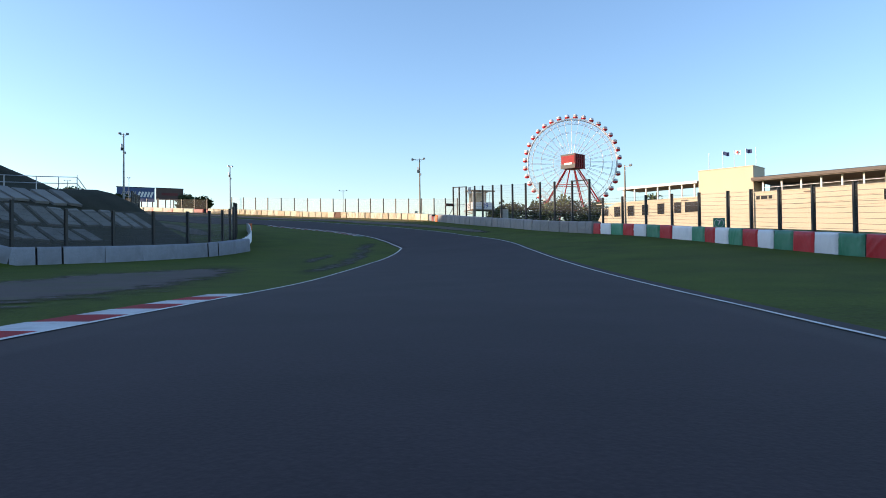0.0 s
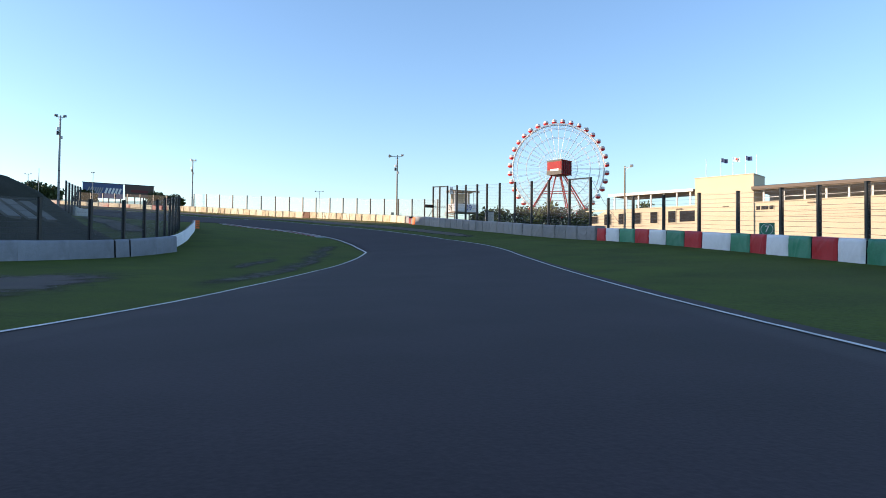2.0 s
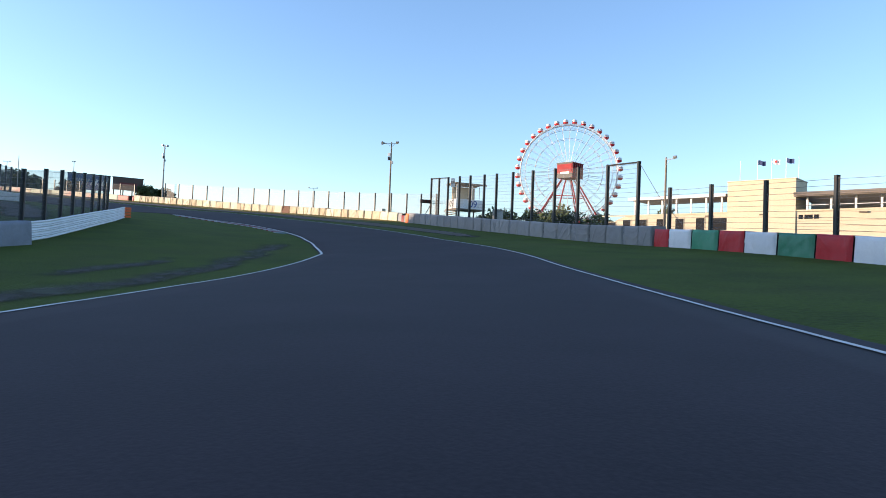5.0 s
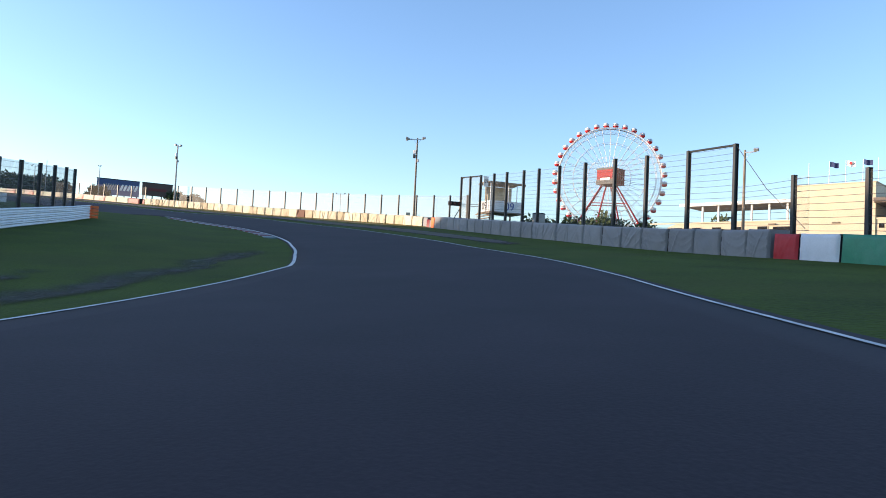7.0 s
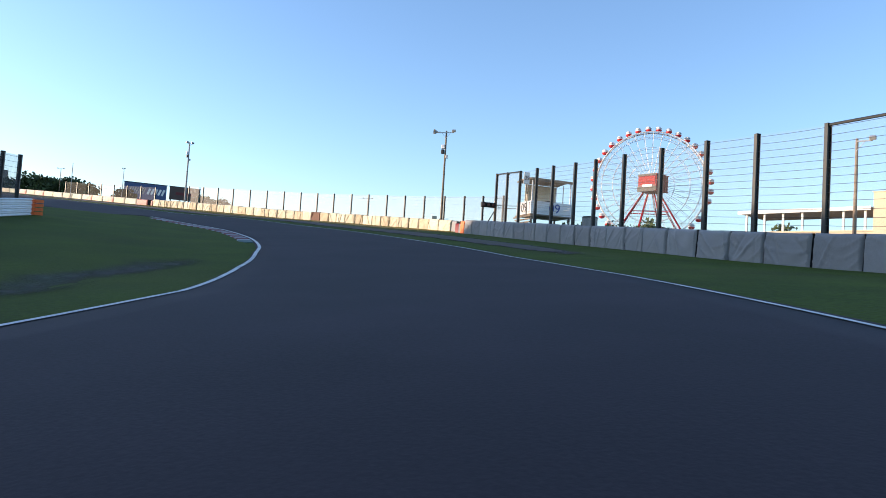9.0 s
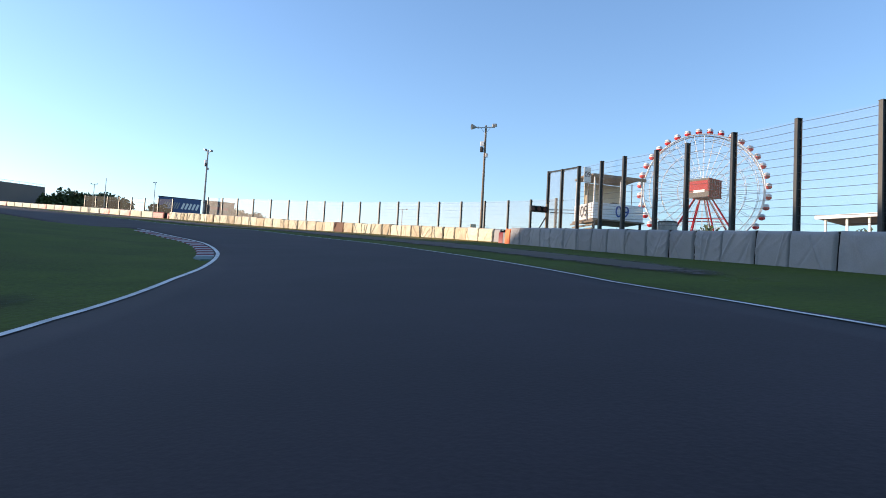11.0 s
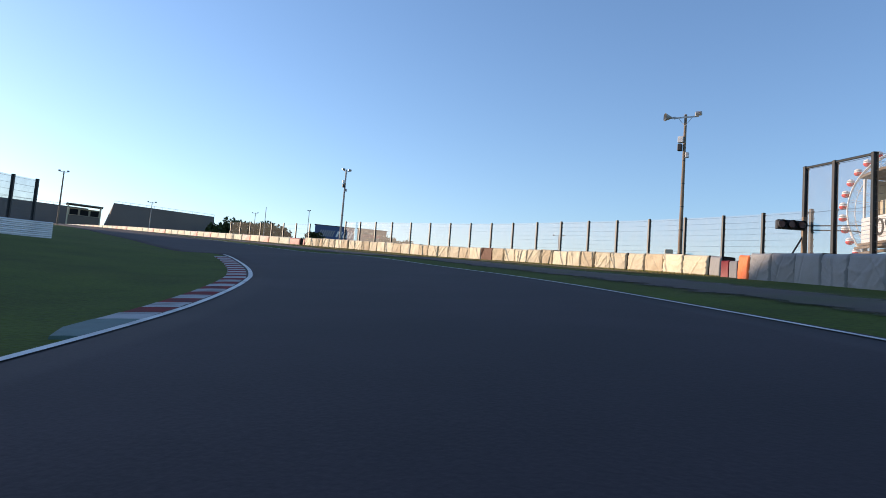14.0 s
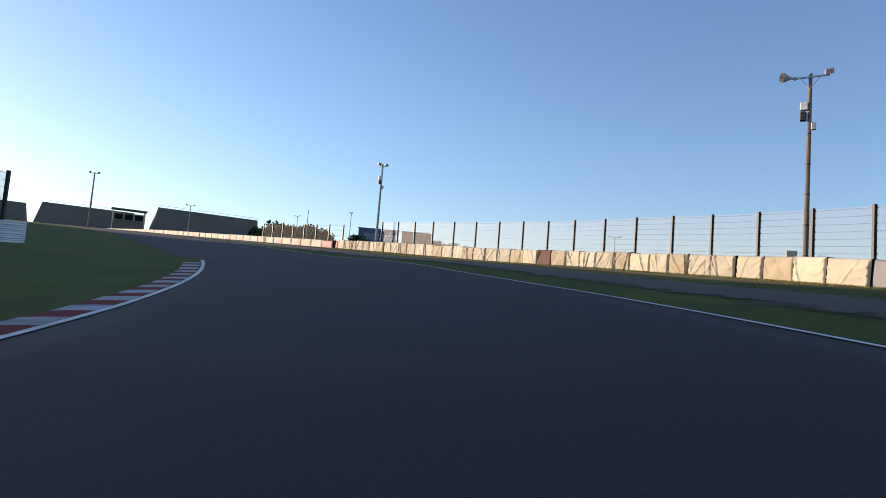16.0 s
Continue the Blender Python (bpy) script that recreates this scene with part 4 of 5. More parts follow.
# ---- light and loudspeaker poles ----
def lamp_pole(x, y, top, name, label, material, rz=0.0, arm=1.2, horns=True, boxes=True, r=.17, single=False):
    z = height(x, y)
    h = top - z
    p = thing(name, label, "pole", at=(x, y, z), rz=rz)
    part("pole", Build().tube((0, 0, -.3), (0, 0, h), r, r * .62, n=12), material, p)
    if arm:
        part("cross_arm", Build().box((arm * .5 if single else 0, -.1, h - .25), (arm if single else arm * 2, .09, .1)), M_GALV, p)
        for sx in ((1,) if single else (-1, 1)):
            part("stay", Build().tube((sx * arm * .55, -.1, h - .25), (0, -.12, h - 1.0), .02, n=5), M_GALV, p)
            if horns and sx < 0:
                b = Build().tube((sx * arm, -.1, h - .2), (sx * arm - .5, -.45, h - .2), .06, .34, n=12, caps=False)
                b.tube((sx * arm + .2, .05, h - .2), (sx * arm, -.1, h - .2), .12, .06, n=10)
                part("loudspeaker_horn", b, M_CONC, p, "grey horn loudspeaker")
            else:
                part("floodlight", Build().box((sx * arm, -.2, h - .05), (.5, .3, .32), Matrix.Rotation(.5, 3, "X"), bevel=.05), M_GALV, p, "square metal floodlight")
    if boxes:
        part("equipment_box", Build().box((-.28, -.1, h - 2.1), (.42, .35, .5), bevel=.03), M_WHITEP, p, "small white equipment box")
        part("camera_housing", Build().box((-.32, -.15, h - 2.75), (.34, .4, .55), bevel=.05), M_BLACK, p)
        part("junction_box", Build().box((.25, -.05, h - 3.4), (.26, .28, .42), bevel=.03), M_GALV, p)
        for k in range(5):
            part("band", Build().tube((0, 0, 1.5 + k * 1.9), (0, 0, 1.58 + k * 1.9), r * (1.06 - .07 * k), n=12), M_POST, p)
    return p


lamp_pole(-4.8, 144.4, 23.15, "light_pole", "weathered wooden pole with horn speaker and floodlight", M_WOOD, rz=-12, arm=1.05)
ob = thing("utility_box", "small tan utility box behind the barrier", "box", at=(-5.6, 143.6, height(-5.6, 143.6)))
part("cabinet", Build().box((0, 0, .85), (.6, .5, 1.9), bevel=.04), M_CREAMB, ob)
lamp_pole(-57.8, 184.1, 27.75, "light_pole", "grey pole with two floodlights behind the barrier", M_CONC, rz=50, arm=.55, horns=False, boxes=True, r=.2)
lamp_pole(-56.0, 118.8, 24.3, "light_pole", "tall grey pole with floodlights on the embankment", M_CONC, rz=30, arm=.6, horns=False, boxes=True, r=.2)
lamp_pole(30.8, 113.9, 17.0, "light_pole", "wooden lamp pole with a round floodlight and cable", M_WOOD, rz=-35, arm=1.1, horns=False, boxes=False, single=True)
lamp_pole(-140.9, 201.2, 31.5, "light_pole", "tall wooden pole with twin floodlights", M_WOOD, rz=40, arm=.9, horns=False, boxes=False, r=.22)
lamp_pole(-171.2, 260.3, 34.6, "light_pole", "far pole with twin floodlights before the grandstand", M_CONC, rz=30, arm=1.2, horns=False, boxes=False)
lamp_pole(-43.4, 295.5, 32.6, "light_pole", "far grey pole with twin floodlights", M_CONC, arm=1.6, horns=False, boxes=False)
lamp_pole(-184.2, 341.0, 46.8, "light_pole", "thin far mast above the trees", M_CONC, arm=0, boxes=False, r=.2)
lamp_pole(-187.7, 338.4, 43.8, "utility_pole", "far wooden utility pole with cross arm", M_WOOD, arm=1.4, horns=False, boxes=False)
lamp_pole(-147.3, 317.7, 42.1, "light_pole", "far slim lamp pole beside the billboard", M_CONC, arm=.5, horns=False, boxes=False)


# ---- Ferris wheel ----
def ferris_wheel():
    cx, cy, cz, R = 65.4, 340.0, 49.8, 22.0
    gz = height(cx, cy)
    h = cz - gz
    w = thing("ferris_wheel", "tall white Ferris wheel with red and white cabins", "Ferris wheel", at=(cx, cy, gz), rz=-9)

    def ring_pts(r, y, n=108):
        return [(r * math.cos(2 * math.pi * k / n), y, h + r * math.sin(2 * math.pi * k / n)) for k in range(n)]

    def ring(name, r, y, thick):
        b = Build()
        pts = [Vector(p) for p in ring_pts(r, y)]
        n, m = len(pts), 6
        for i, p in enumerate(pts):
            u = Vector((p.x, 0, p.z - h)).normalized()
            for j in range(m):
                t = 2 * math.pi * j / m
                b.v.append(tuple(p + thick * (math.cos(t) * u + Vector((0, math.sin(t), 0)))))
        for i in range(n):
            for j in range(m):
                b.f.append((i * m + j, i * m + (j + 1) % m, ((i + 1) % n) * m + (j + 1) % m, ((i + 1) % n) * m + j))
        part(name, b, M_WHITEP, w)

    for y in (-1.6, 1.6):
        ring("rim", R, y, .24)
        ring("inner_ring", R - 2.2, y, .10)
        ring("inner_ring", R * .70, y, .09)
        ring("inner_ring", R * .42, y, .07)
    lattice = Build()
    for k in range(72):
        a, c = 2 * math.pi * k / 72, 2 * math.pi * (k + 1) / 72
        for y in (-1.6, 1.6):
            lattice.tube((R * math.cos(a), y, h + R * math.sin(a)), ((R - 2.2) * math.cos(c), y, h + (R - 2.2) * math.sin(c)), .06, n=4, caps=False)
        lattice.tube((R * math.cos(a), -1.6, h + R * math.sin(a)), (R * math.cos(a), 1.6, h + R * math.sin(a)), .07, n=4, caps=False)
    tagged(part("rim_lattice", lattice, M_WHITEP, w), kind="stuff")
    for k in range(36):
        a = 2 * math.pi * k / 36
        for y in (-1.6, 1.6):
            part("spoke", Build().tube((1.2 * math.cos(a), y * 1.5, h + 1.2 * math.sin(a)), (R * math.cos(a), y, h + R * math.sin(a)), .075, n=5, caps=False), M_WHITEP, w)
    part("hub", Build().tube((0, -3.2, h), (0, 3.2, h), 1.3, n=20), M_WHITEP, w)
    part("hub_flange", Build().tube((0, -2.6, h), (0, -2.3, h), 2.3, n=24), M_WHITEP, w)
    for y in (-5.2, 5.2):
        for sx in (-1, 1):
            part("leg", Build().tube((sx * 20.5, y * 1.5, 0), (sx * 1.0, y * .62, h), .40, .32, n=8), M_SIGNRED, w, "red painted steel leg")
            part("leg", Build().tube((sx * 7.5, y * 1.5, 0), (sx * .4, y * .62, h), .34, .28, n=8), M_SIGNRED, w, "red painted steel leg")
        for f in (.3, .66):
            part("cross_tie", Build().tube((-20.5 * (1 - f) - 1.0 * f, y * (1.5 - .88 * f), h * f), (20.5 * (1 - f) + 1.0 * f, y * (1.5 - .88 * f), h * f), .2, n=6), M_REDP, w)
    # sign box: closed front with a red panel, open framework on the other face
    q = Matrix.Rotation(radians(52), 3, "Z")
    mid = Vector((.2, -7.0, h - .6))
    side, tall_ = 8.6, 7.0
    box = part("sign_box", Build().box(mid, (side - .5, side - .5, tall_ - .3), q), M_REDDK, w, "dull red sign box on the hub")
    for n_, size, off, mt in (("sign_face", (.12, side - .9, 3.6), (-side / 2 + .2, 0, .9), M_SIGNRED), ("sign_bar", (.06, 4.6, .9), (-side / 2 + .1, -.3, -1.2), M_SIGNWHITE),
                              ("sign_base", (.14, side, 1.9), (-side / 2 + .2, 0, -2.5), M_BLACK), ("sign_border", (.14, side, .7), (-side / 2 + .2, 0, 3.2), M_BLACK)):
        part(n_, Build().box(mid + q @ Vector(off), size, q), mt, box)
    for k in range(6):
        part("frame_bar", Build().box(mid + q @ Vector((-side / 2 + .5 + (side - 1) * k / 5, -side / 2 + .1, 0)), (.3, .3, tall_), q), M_SIGNRED, box)
    for zz in (-3.3, -1.1, 1.1, 3.3):
        part("frame_bar", Build().box(mid + q @ Vector((0, -side / 2, zz)), (side, .3, .3), q), M_SIGNRED, box)
    for k in range(36):
        a = 2 * math.pi * (k + .5) / 36
        px, pz = (R + 1.3) * math.cos(a), h + (R + 1.3) * math.sin(a)
        cab = part("cabin", Build().ball((px, 0, pz - .1), 1.3, 14, 5, .85, -1.0, -.2), M_REDP, w, "red and white round cabin", smooth=True)
        part("cabin_band", Build().tube((px, 0, pz - .3), (px, 0, pz - .05), 1.24, 1.24, n=14), M_REDP, cab)
        part("cabin_window", Build().tube((px, 0, pz - .05), (px, 0, pz + .35), 1.2, 1.14, n=14), M_WHITEP, cab)
        part("cabin_roof", Build().ball((px, 0, pz + .1), 1.32, 14, 4, .95, .3, 1.0), M_WHITEP, cab, smooth=True)
        part("hanger", Build().tube((px, -1.5, pz + .9), (px, 1.5, pz + .9), .09, n=6), M_WHITEP, cab)
    part("platform", Build().box((0, 0, .5), (26, 18, 1.0)), M_CONC, w)
    return w


ferris_wheel()


# ---- long cream building with a tower ----
def long_building():
    ax = Vector((.715, -.70, 0)).normalized()
    ox, oy = 70.0, 184.2
    gz = height(ox, oy) - 3.0
    b_ = thing("long_building", "long cream park building with tower, roof gallery and flags", "building", at=(ox, oy, gz), rz=math.degrees(math.atan2(ax.y, ax.x)))
    top, roof, tower = 18.0 - gz, 22.0 - gz, 24.8 - gz
    # body: rounded end on one side
    outline = [(-32, 0)] + [(-32 + 9 * (1 - math.cos(t)), top - 7.5 + 7.5 * math.sin(t)) for t in np.linspace(0, math.pi / 2, 10)] + [(62, top), (62, 0)]
    b = Build()
    n = len(outline)
    b.v = [(x, 0, z) for x, z in outline] + [(x, 16, z) for x, z in outline]
    b.f = [tuple(range(n))[::-1], tuple(range(n, 2 * n))] + [(i, (i + 1) % n, n + (i + 1) % n, n + i) for i in range(n)]
    part("wall", b, M_CREAMW, b_)
    part("tower", Build().box((7.2, 3.8, tower / 2), (14.4, 8.2, tower)), M_CREAMB, b_, "pale cream tower block")
    part("tower_coping", Build().box((7.2, 3.8, tower + .08), (14.7, 8.5, .16)), M_CREAMB, b_)
    part("string_course", Build().box((15, -.06, top - .12), (94, .2, .3)), M_CREAMB, b_)
    # Thin dark strips draw the wall grooves together with their shadow lines.
    for k in range(3):
        part("joint_shadow", Build().box((15, -.012, 13.3 - gz + 1.15 * k), (92, .03, .05)), M_STAND, b_)
    # open gallery under the roofs
    part("roof", Build().box((-12.4, 6, roof), (24, 13, .45)), M_ROOF, b_)
    part("roof_edge", Build().box((-12.4, -.6, roof - .05), (24.2, .15, .7)), M_WHITEP, b_)
    for k in range(7):
        part("column", Build().box((-23 + 3.6 * k, .3, (top + roof) / 2), (.35, .35, roof - top)), M_WHITEP, b_)
    rows = [[(x, yy, roof + zz) for x in (14.6, 30, 46, 62)] for yy, zz in ((-2.2, -1.0), (-2.2, -.55), (8, .9), (15, .2))]
    part("roof", Build().grid(rows), M_ROOF, b_)
    part("roof_fascia", Build().box((38.3, -2.25, roof - .8), (47.6, .12, .7)), M_STAND, b_)
    part("soffit", Build().box((38.3, 5, roof - 1.25), (47.6, 14, .2)), M_STAND, b_)
    for k in range(11):
        part("column", Build().box((16.5 + 4.5 * k, .5, (top + roof) / 2 - .6), (.4, .4, roof - top - 1.1)), M_WHITEP, b_)
        part("gallery_rail", Build().box((18.7 + 4.5 * k, .2, top + 1.0), (4.0, .08, .12)), M_WHITEP, b_)
    part("gallery_back", Build().box((38, 13, (top + roof) / 2), (48, .3, roof - top - 1.2)), M_CONC, b_)
    for x, wd, hh in ((-29.2, 2.2, 2.0), (-25, 2.0, 3.0), (-20.6, 2.0, 3.0), (-16, 2.0, 3.0), (-11.2, 2.0, 3.0), (-6.2, 2.0, 3.0), (-2.0, 4.2, 2.8), (15.4, .9, .9), (16.9, 1.6, .9), (18.4, .9, .9), (44, 2, 2.4), (48, 2, 2.4)):
        zc = 15.3 - gz + (1.2 if hh < 1 else 0)
        win = part("window", Build().box((x, -.03, zc), (wd + .3, .12, hh + .3)), M_CREAMB, b_)
        part("pane", Build().box((x, -.10, zc), (wd, .06, hh)), M_WINDOW, win)
    for k, (x, mt) in enumerate(((5.4, M_NAVY), (8.4, M_SIGNWHITE), (11.4, M_NAVY), (1.6, None), (14, None))):
        fp = part("flag_pole", Build().tube((x, 3, tower), (x, 3, tower + 5.2), .07, .05, n=6), M_WHITEP, b_)
        if mt:
            rows = [[(x + .1 + 1.6 * i / 8, 3 + .18 * math.sin(i * 1.1 + k), tower + 5.1 - 1.05 * j - .05 * i + .08 * math.sin(i * .9 + k)) for i in range(9)] for j in (0, .5, 1)]
            fl = part("flag", Build().grid(rows), mt, fp, "small flag in light wind")
            if mt is M_SIGNWHITE:
                part("flag_disc", Build().tube((x + .9, 2.78, tower + 4.45), (x + .9, 2.74, tower + 4.45), .28, n=14), M_BRED, fp)
    for x in (-4.2, 7.8, 27, 45):
        part("wall_lamp", Build().box((x, -.3, 17.2 - gz), (1.5, .35, .3), bevel=.04), M_ROOF, b_)
    return b_


long_building()


# ---- grandstands and kiosk far along the track ----
def grandstand(p0, p1, top, deep, label):
    a, c = Vector((*p0, 0)), Vector((*p1, 0))
    d = c - a
    gz = min(height(*p0), height(*p1)) - 1
    g = thing("grandstand", label, "grandstand", "far grandstands", at=(a.x, a.y, gz), rz=math.degrees(math.atan2(d.y, d.x)))
    L, h = d.length, top - gz
    b = Build()
    prof = [(-deep * .25, 0), (0, h), (1.2, h), (deep, h * .25), (deep, 0)]
    for x in (0, L):
        b.v += [(x + (-3.5 if x == 0 and z == 0 else 0), y, z) for y, z in prof]
    n = len(prof)
    b.f = [tuple(range(n)), tuple(range(2 * n - 1, n - 1, -1))] + [(i, n + i, n + (i + 1) % n, (i + 1) % n) for i in range(n)]
    part("stand", b, M_STAND, g)
    part("top_rail", Build().path([(x, 0, h + 1.0) for x in np.linspace(0, L, 12)], .06, 5), M_GALV, g)
    for x in np.linspace(0, L, 14):
        part("rail_post", Build().tube((x, 0, h), (x, 0, h + 1.0), .05, n=5), M_GALV, g)


grandstand((-266.3, 334.5), (-237.3, 371.8), 46.2, 24, "long grey grandstand seen from its back")
grandstand((-312.4, 308.5), (-288.0, 339.7), 43.9, 24, "grey grandstand seen from its back")
grandstand((-371, 283), (-341, 319.7), 45.2, 24, "far grey grandstand end")


def kiosk():
    x, y = -266.5, 318.5
    gz = height(x, y)
    k = thing("kiosk", "small pale marshal kiosk with a flat roof", "hut", at=(x, y, gz), rz=51)
    h = 41.9 - gz
    for sx in (-1, 1):
        for sy in (-1, 1):
            part("corner_post", Build().box((sx * 6.6, sy * 2.6, h / 2), (.5, .5, h)), M_CREAMB, k)
    part("roof", Build().box((0, 0, h), (15, 6.2, .5), bevel=.1), M_STAND, k)
    part("wall", Build().box((0, 2.4, h * .45), (13.2, .3, h * .9)), M_CREAMW, k)
    part("lower_wall", Build().box((0, -2.5, h * .3), (13.2, .3, h * .6)), M_STAND, k)
    for wx in (-4.2, 0, 4.2):
        part("window", Build().box((wx, -2.7, h * .72), (3.4, .1, h * .2)), M_WINDOW, k)


kiosk()


# ---- billboards ----
def billboard(p0, p1, top, tall, face, label, bars):
    a, c = Vector((*p0, 0)), Vector((*p1, 0))
    d = c - a
    mid = (a + c) / 2
    gz = height(mid.x, mid.y)
    s = thing("billboard", label, "billboard", at=(mid.x, mid.y, gz), rz=math.degrees(math.atan2(d.y, d.x)))
    L, h = d.length, top - gz
    board = part("panel", Build().box((0, 0, h - tall / 2), (L, .5, tall)), face, s)
    part("frame", Build().box((0, .05, h + .1), (L + .6, .7, .4)), M_BLACK, s)
    for sx in (-.45, -.15, .15, .45):
        part("post", Build().box((sx * L, .6, (h - tall) / 2 + .5), (.6, .6, h - tall + 1)), M_POST, s)
    for x, z, wd, ht, mt in bars:
        part("lettering_bar", Build().box((x * L, -.29, h - tall * z), (wd * L, .08, ht * tall), Matrix.Rotation(.35 if wd < .1 else 0, 3, "Y")), mt, board)


billboard((-187.4, 388.9), (-169.9, 399.0), 46.1, 8.2, M_BOARDBLUE, "blue billboard with pale lettering bars on posts",
          [(-.36 + .055 * k, .48, .028, .42, M_CONC) for k in range(7)] + [(.08 + .085 * k, .48, .05, .4, M_SIGNWHITE) for k in range(5)])
billboard((-172.8, 408.0), (-159.5, 416.1), 47.2, 7.0, M_BOARDBROWN, "brown billboard with a red lettering bar on posts", [(0, .5, .6, .22, M_REDDK)])


# ---- embankment slabs and railing ----
slab_mesh = None
for row, (level, u0, u1) in enumerate(((7.2, 5.5, 6.42), (5.3, 5.5, 7.05), (3.6, 5.5, 6.25))):
    foot = []
    for u in np.linspace(u0, u1, 60):
        f = float(bank_foot(u))
        P = np.array([at(u, -f - q) for q in np.arange(0, 16, .25)])
        Z = heights(P[:, 0], P[:, 1])
        if Z.max() > level:
            foot.append(tuple(P[int((Z > level).argmax())]))
    pts = np.array(foot)
    line = (pts, np.r_[0, np.cumsum(np.linalg.norm(np.diff(pts, axis=0), axis=1))])
    s = 0.5 * row
    while s < line[1][-1]:
        x, y = on(line, s)
        e = .8
        gx, gy = (height(x + e, y) - height(x - e, y)) / (2 * e), (height(x, y + e) - height(x, y - e)) / (2 * e)
        nrm = Vector((-gx, -gy, 1)).normalized()
        x2, y2 = on(line, min(s + .8, line[1][-1]))
        x1, y1 = on(line, max(s - .8, 0))
        tx = Vector((x2 - x1, y2 - y1, 0))
        tx = (tx - nrm * tx.dot(nrm)).normalized()
        ty = nrm.cross(tx)
        if slab_mesh is None:
            b = Build()
            sk, hw, hl, th = -.5, .60, 1.15, .12
            low = [(-hw - sk, -hl), (hw - sk, -hl), (hw + sk, hl), (-hw + sk, hl)]
            b.v = [(p, q, -th) for p, q in low] + [(p * .97, q * .98, th) for p, q in low]
            b.f = [(3, 2, 1, 0), (4, 5, 6, 7)] + [(i, (i + 1) % 4, 4 + (i + 1) % 4, 4 + i) for i in range(4)]
            slab_mesh = b.mesh("slope_slab", M_SLAB)
        ob = new("slope_slab", slab_mesh)
        ob.matrix_world = Matrix.Translation((x, y, height(x, y) + .1)) @ Matrix((tx, ty, nrm)).transposed().to_4x4() @ Matrix.Rotation(.05 * math.sin(s * 3.7 + row), 4, "Z") @ Matrix.Diagonal((1, .7 if row == 2 else 1, 1, 1))
        tagged(ob, "weathered white slab lying on the dark embankment", "slab", "embankment slabs")
        s += 1.9
rail = thing("railing", "thin steel railing along the top of the embankment", "railing")
line = offset_line([(u, -float(bank_foot(u)) - 12.5) for u in np.linspace(5.0, 8.3, 25)])
pts = []
for s in np.arange(0, line[1][-1], 3.0):
    x, y = on(line, s)
    pts.append(Vector((x, y, height(x, y))))
for p in pts:
    part("post", Build().tube(p, p + Vector((0, 0, 1.3)), .045, n=6), M_GALV, rail)
for hh in (.65, 1.28):
    part("rail_tube", Build().path([p + Vector((0, 0, hh)) for p in pts], .04, 5), M_GALV, rail)


# ---- trees and bushes ----
def tree(x, y, tall, wide, seed, label, leaf=.5, count=900, z=None):
    rng = random.Random(seed)
    gz = height(x, y) if z is None else z
    t = thing("tree", label, "tree", "trees", at=(x, y, gz), rz=rng.uniform(0, 360))
    b = Build().tube((0, 0, -.3), (0, 0, tall * .5), tall * .035, tall * .02, n=8)
    clumps = []
    for k in range(11):
        a, rr = rng.uniform(0, 6.28), rng.uniform(.15, .75) * wide / 2
        c = Vector((rr * math.cos(a), rr * math.sin(a), tall * rng.uniform(.42, .86)))
        clumps.append((c, rng.uniform(.16, .30) * wide))
        b.tube((0, 0, tall * rng.uniform(.2, .45)), c, tall * .014, tall * .005, n=5, caps=False)
    part("trunk", b, M_BARK, t)
    lv = Build()
    for k in range(count):
        c, r = rng.choice(clumps)
        d = Vector((rng.gauss(0, 1), rng.gauss(0, 1), rng.gauss(0, .8))).normalized() * r * rng.uniform(.45, 1.08)
        p = c + d
        if p.z < tall * .12:
            continue
        n1 = Vector((rng.gauss(0, 1), rng.gauss(0, 1), rng.gauss(0, 1))).normalized()
        n2 = n1.orthogonal().normalized()
        s = leaf * rng.uniform(.6, 1.4)
        o = len(lv.v)
        lv.v += [tuple(p - n1 * s), tuple(p + n2 * s * .6), tuple(p + n1 * s), tuple(p - n2 * s * .6)]
        lv.f.append((o, o + 1, o + 2, o + 3))
    part("crown", lv, M_LEAF, t)


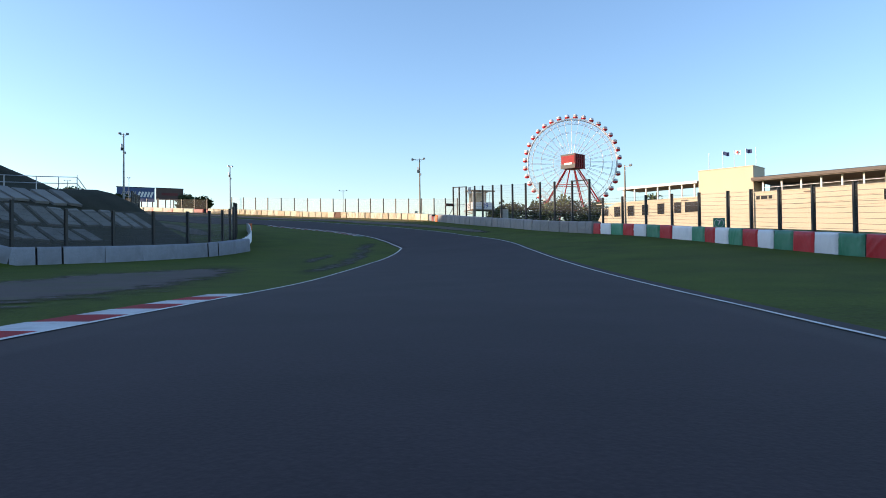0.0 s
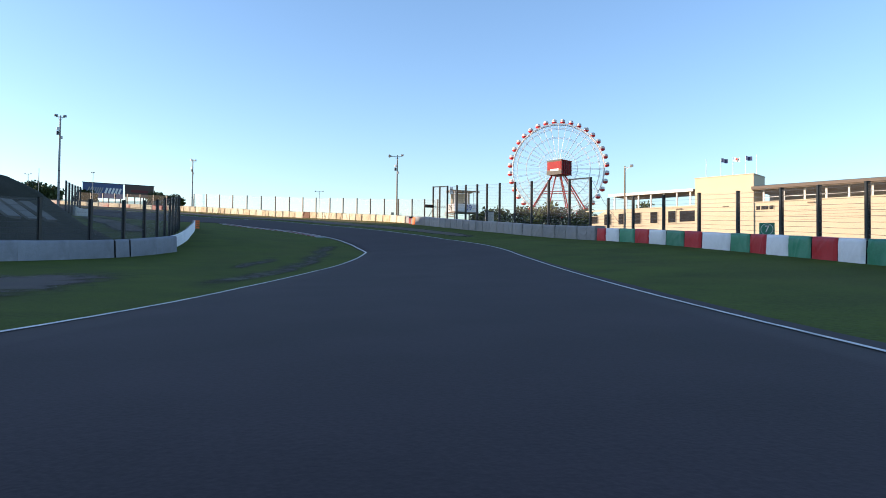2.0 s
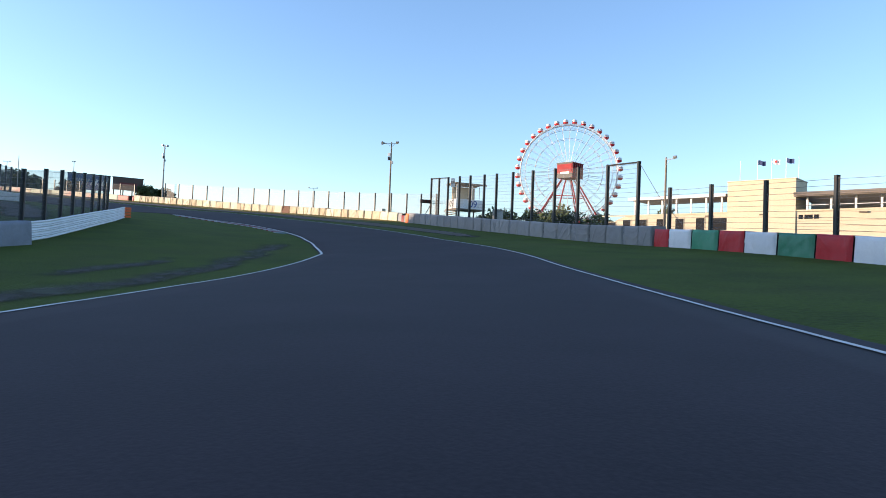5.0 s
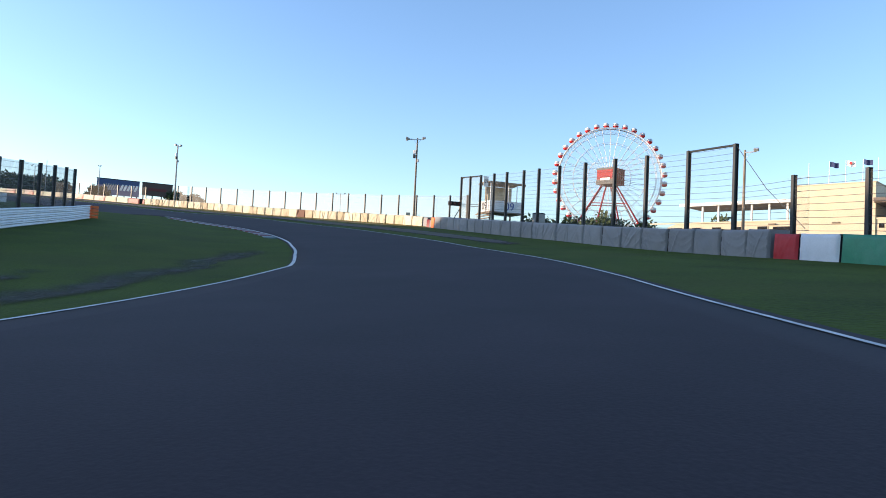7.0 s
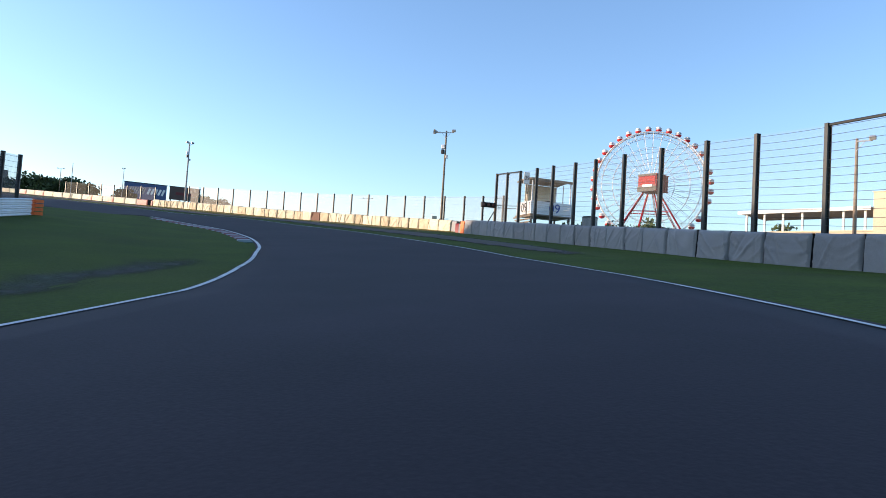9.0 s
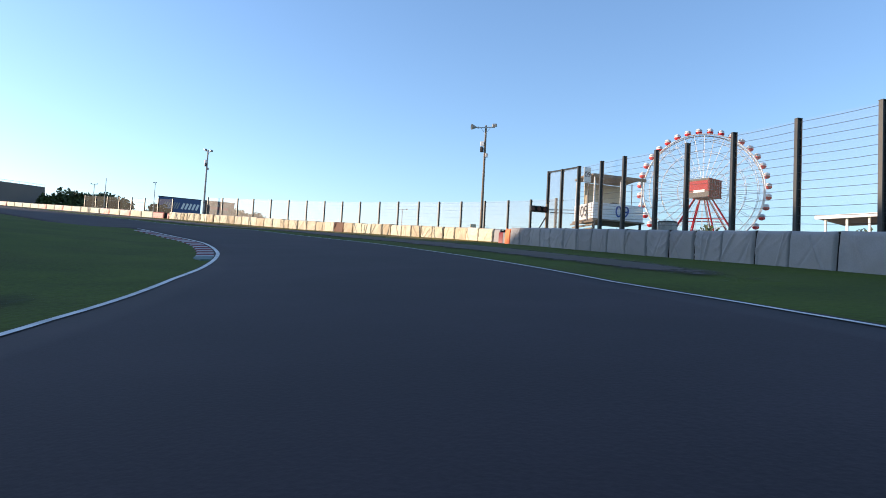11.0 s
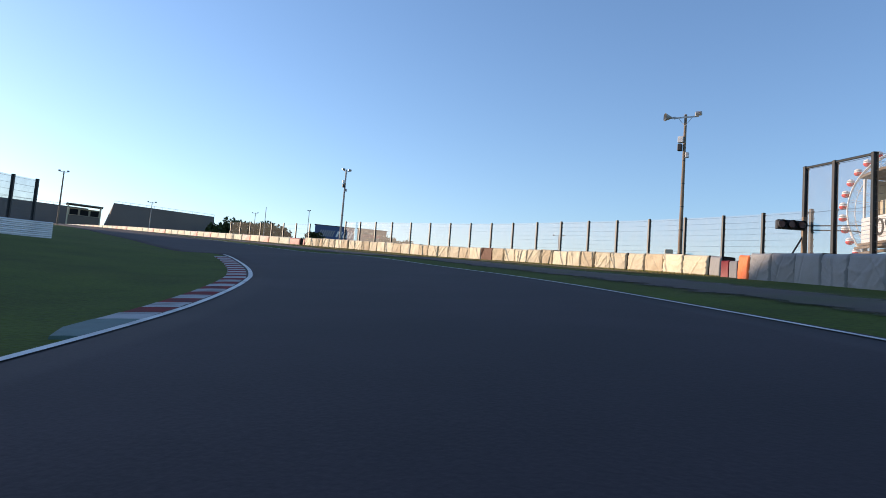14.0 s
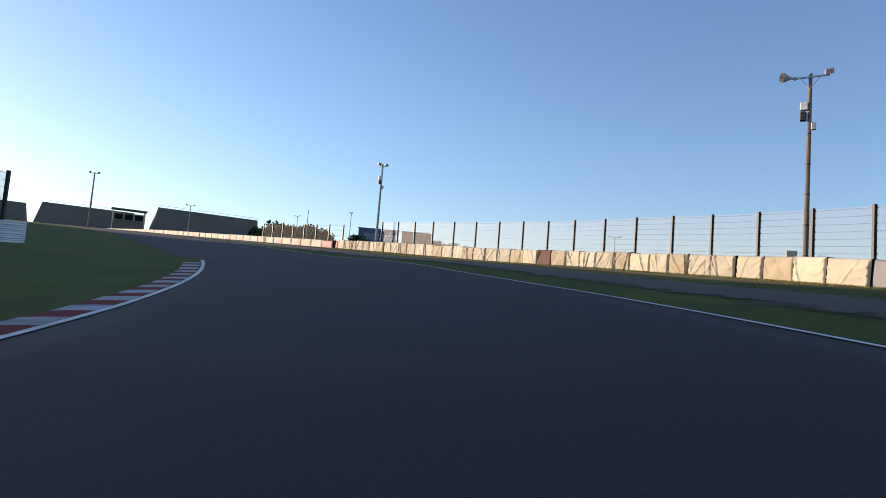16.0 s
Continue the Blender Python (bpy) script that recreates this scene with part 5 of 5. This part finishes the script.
for k, (x, y, tall, wide) in enumerate(((26, 238, 11, 11), (33, 242, 12.5, 10), (39, 236, 13.5, 12), (45, 240, 12.5, 11), (51, 235, 12, 11), (57, 238, 10.5, 10), (20, 246, 9.5, 9))):
    tree(x, y, tall * (21.5 - height(x, y)) / 11.8, wide, 11 + k, "dark green leafy tree below the Ferris wheel", .55, 1100)
for k, (x, y, top, wide) in enumerate(((-211, 358, 43, 17), (-203, 364, 44, 15), (-196, 369, 42.5, 15), (-219, 352, 41, 12), (-186, 352, 40.5, 13), (-158, 420, 45.5, 14), (-150, 424, 45, 13), (-178, 372, 41, 13))):
    tree(x, y, top - 1.5 - height(x, y), wide, 31 + k, "dark green tree standing beyond the far barrier", .8, 2600)
tree(66, 213, 11, 9, 51, "dark green tree behind the roof gallery", .5, 700, z=height(66, 213) + 3)
for k, (u, l) in enumerate(((7.2, -60), (8.2, -61), (8.9, -60), (9.4, -60))):
    x, y = at(u, l)
    tree(x, y, 4.5, 6, 61 + k, "dark shrub on top of the embankment", .3, 700)


# ---- sunlit grass ----
def dry_grass(n, seed):
    """Taller blades before the cream barrier, where the sun still reaches; their yellow carries its light."""
    rng = np.random.default_rng(seed)
    v, f = [], []
    for s, off, a, h, w, lx, ly in zip(rng.uniform(0.5, f_line[1][-1], n), rng.uniform(0, 1, n) ** 1.5 * 5.0, rng.uniform(0, 6.283, n), rng.uniform(.05, .13, n), rng.uniform(.015, .035, n), rng.uniform(-.05, .05, n), rng.uniform(-.05, .05, n)):
        x, y = on(f_line, s)
        x2, y2 = on(f_line, s + .5)
        d = Vector((x2 - x, y2 - y, 0)).normalized()
        x, y = x - d.y * off, y + d.x * off
        o = len(v)
        cx, cy = math.cos(a) * w, math.sin(a) * w
        v += [(x - cx, y - cy, 0), (x + cx, y + cy, 0), (x + lx, y + ly, h)]
        f.append((o, o + 1, o + 2))
    V = np.array(v)
    C = np.repeat(V[0::3, :2] * .5 + V[1::3, :2] * .5, 3, axis=0)
    V[:, 2] += heights(C[:, 0], C[:, 1]) - .01
    me = bpy.data.meshes.new("dry_grass")
    me.from_pydata([tuple(p) for p in V], [], f)
    me.materials.append(M_SUNBLADE)
    tagged(new("dry_grass", me), "yellow-green grass along the foot of the cream barrier, coloured as in low sun", "grass", kind="stuff")


dry_grass(26000, 6)
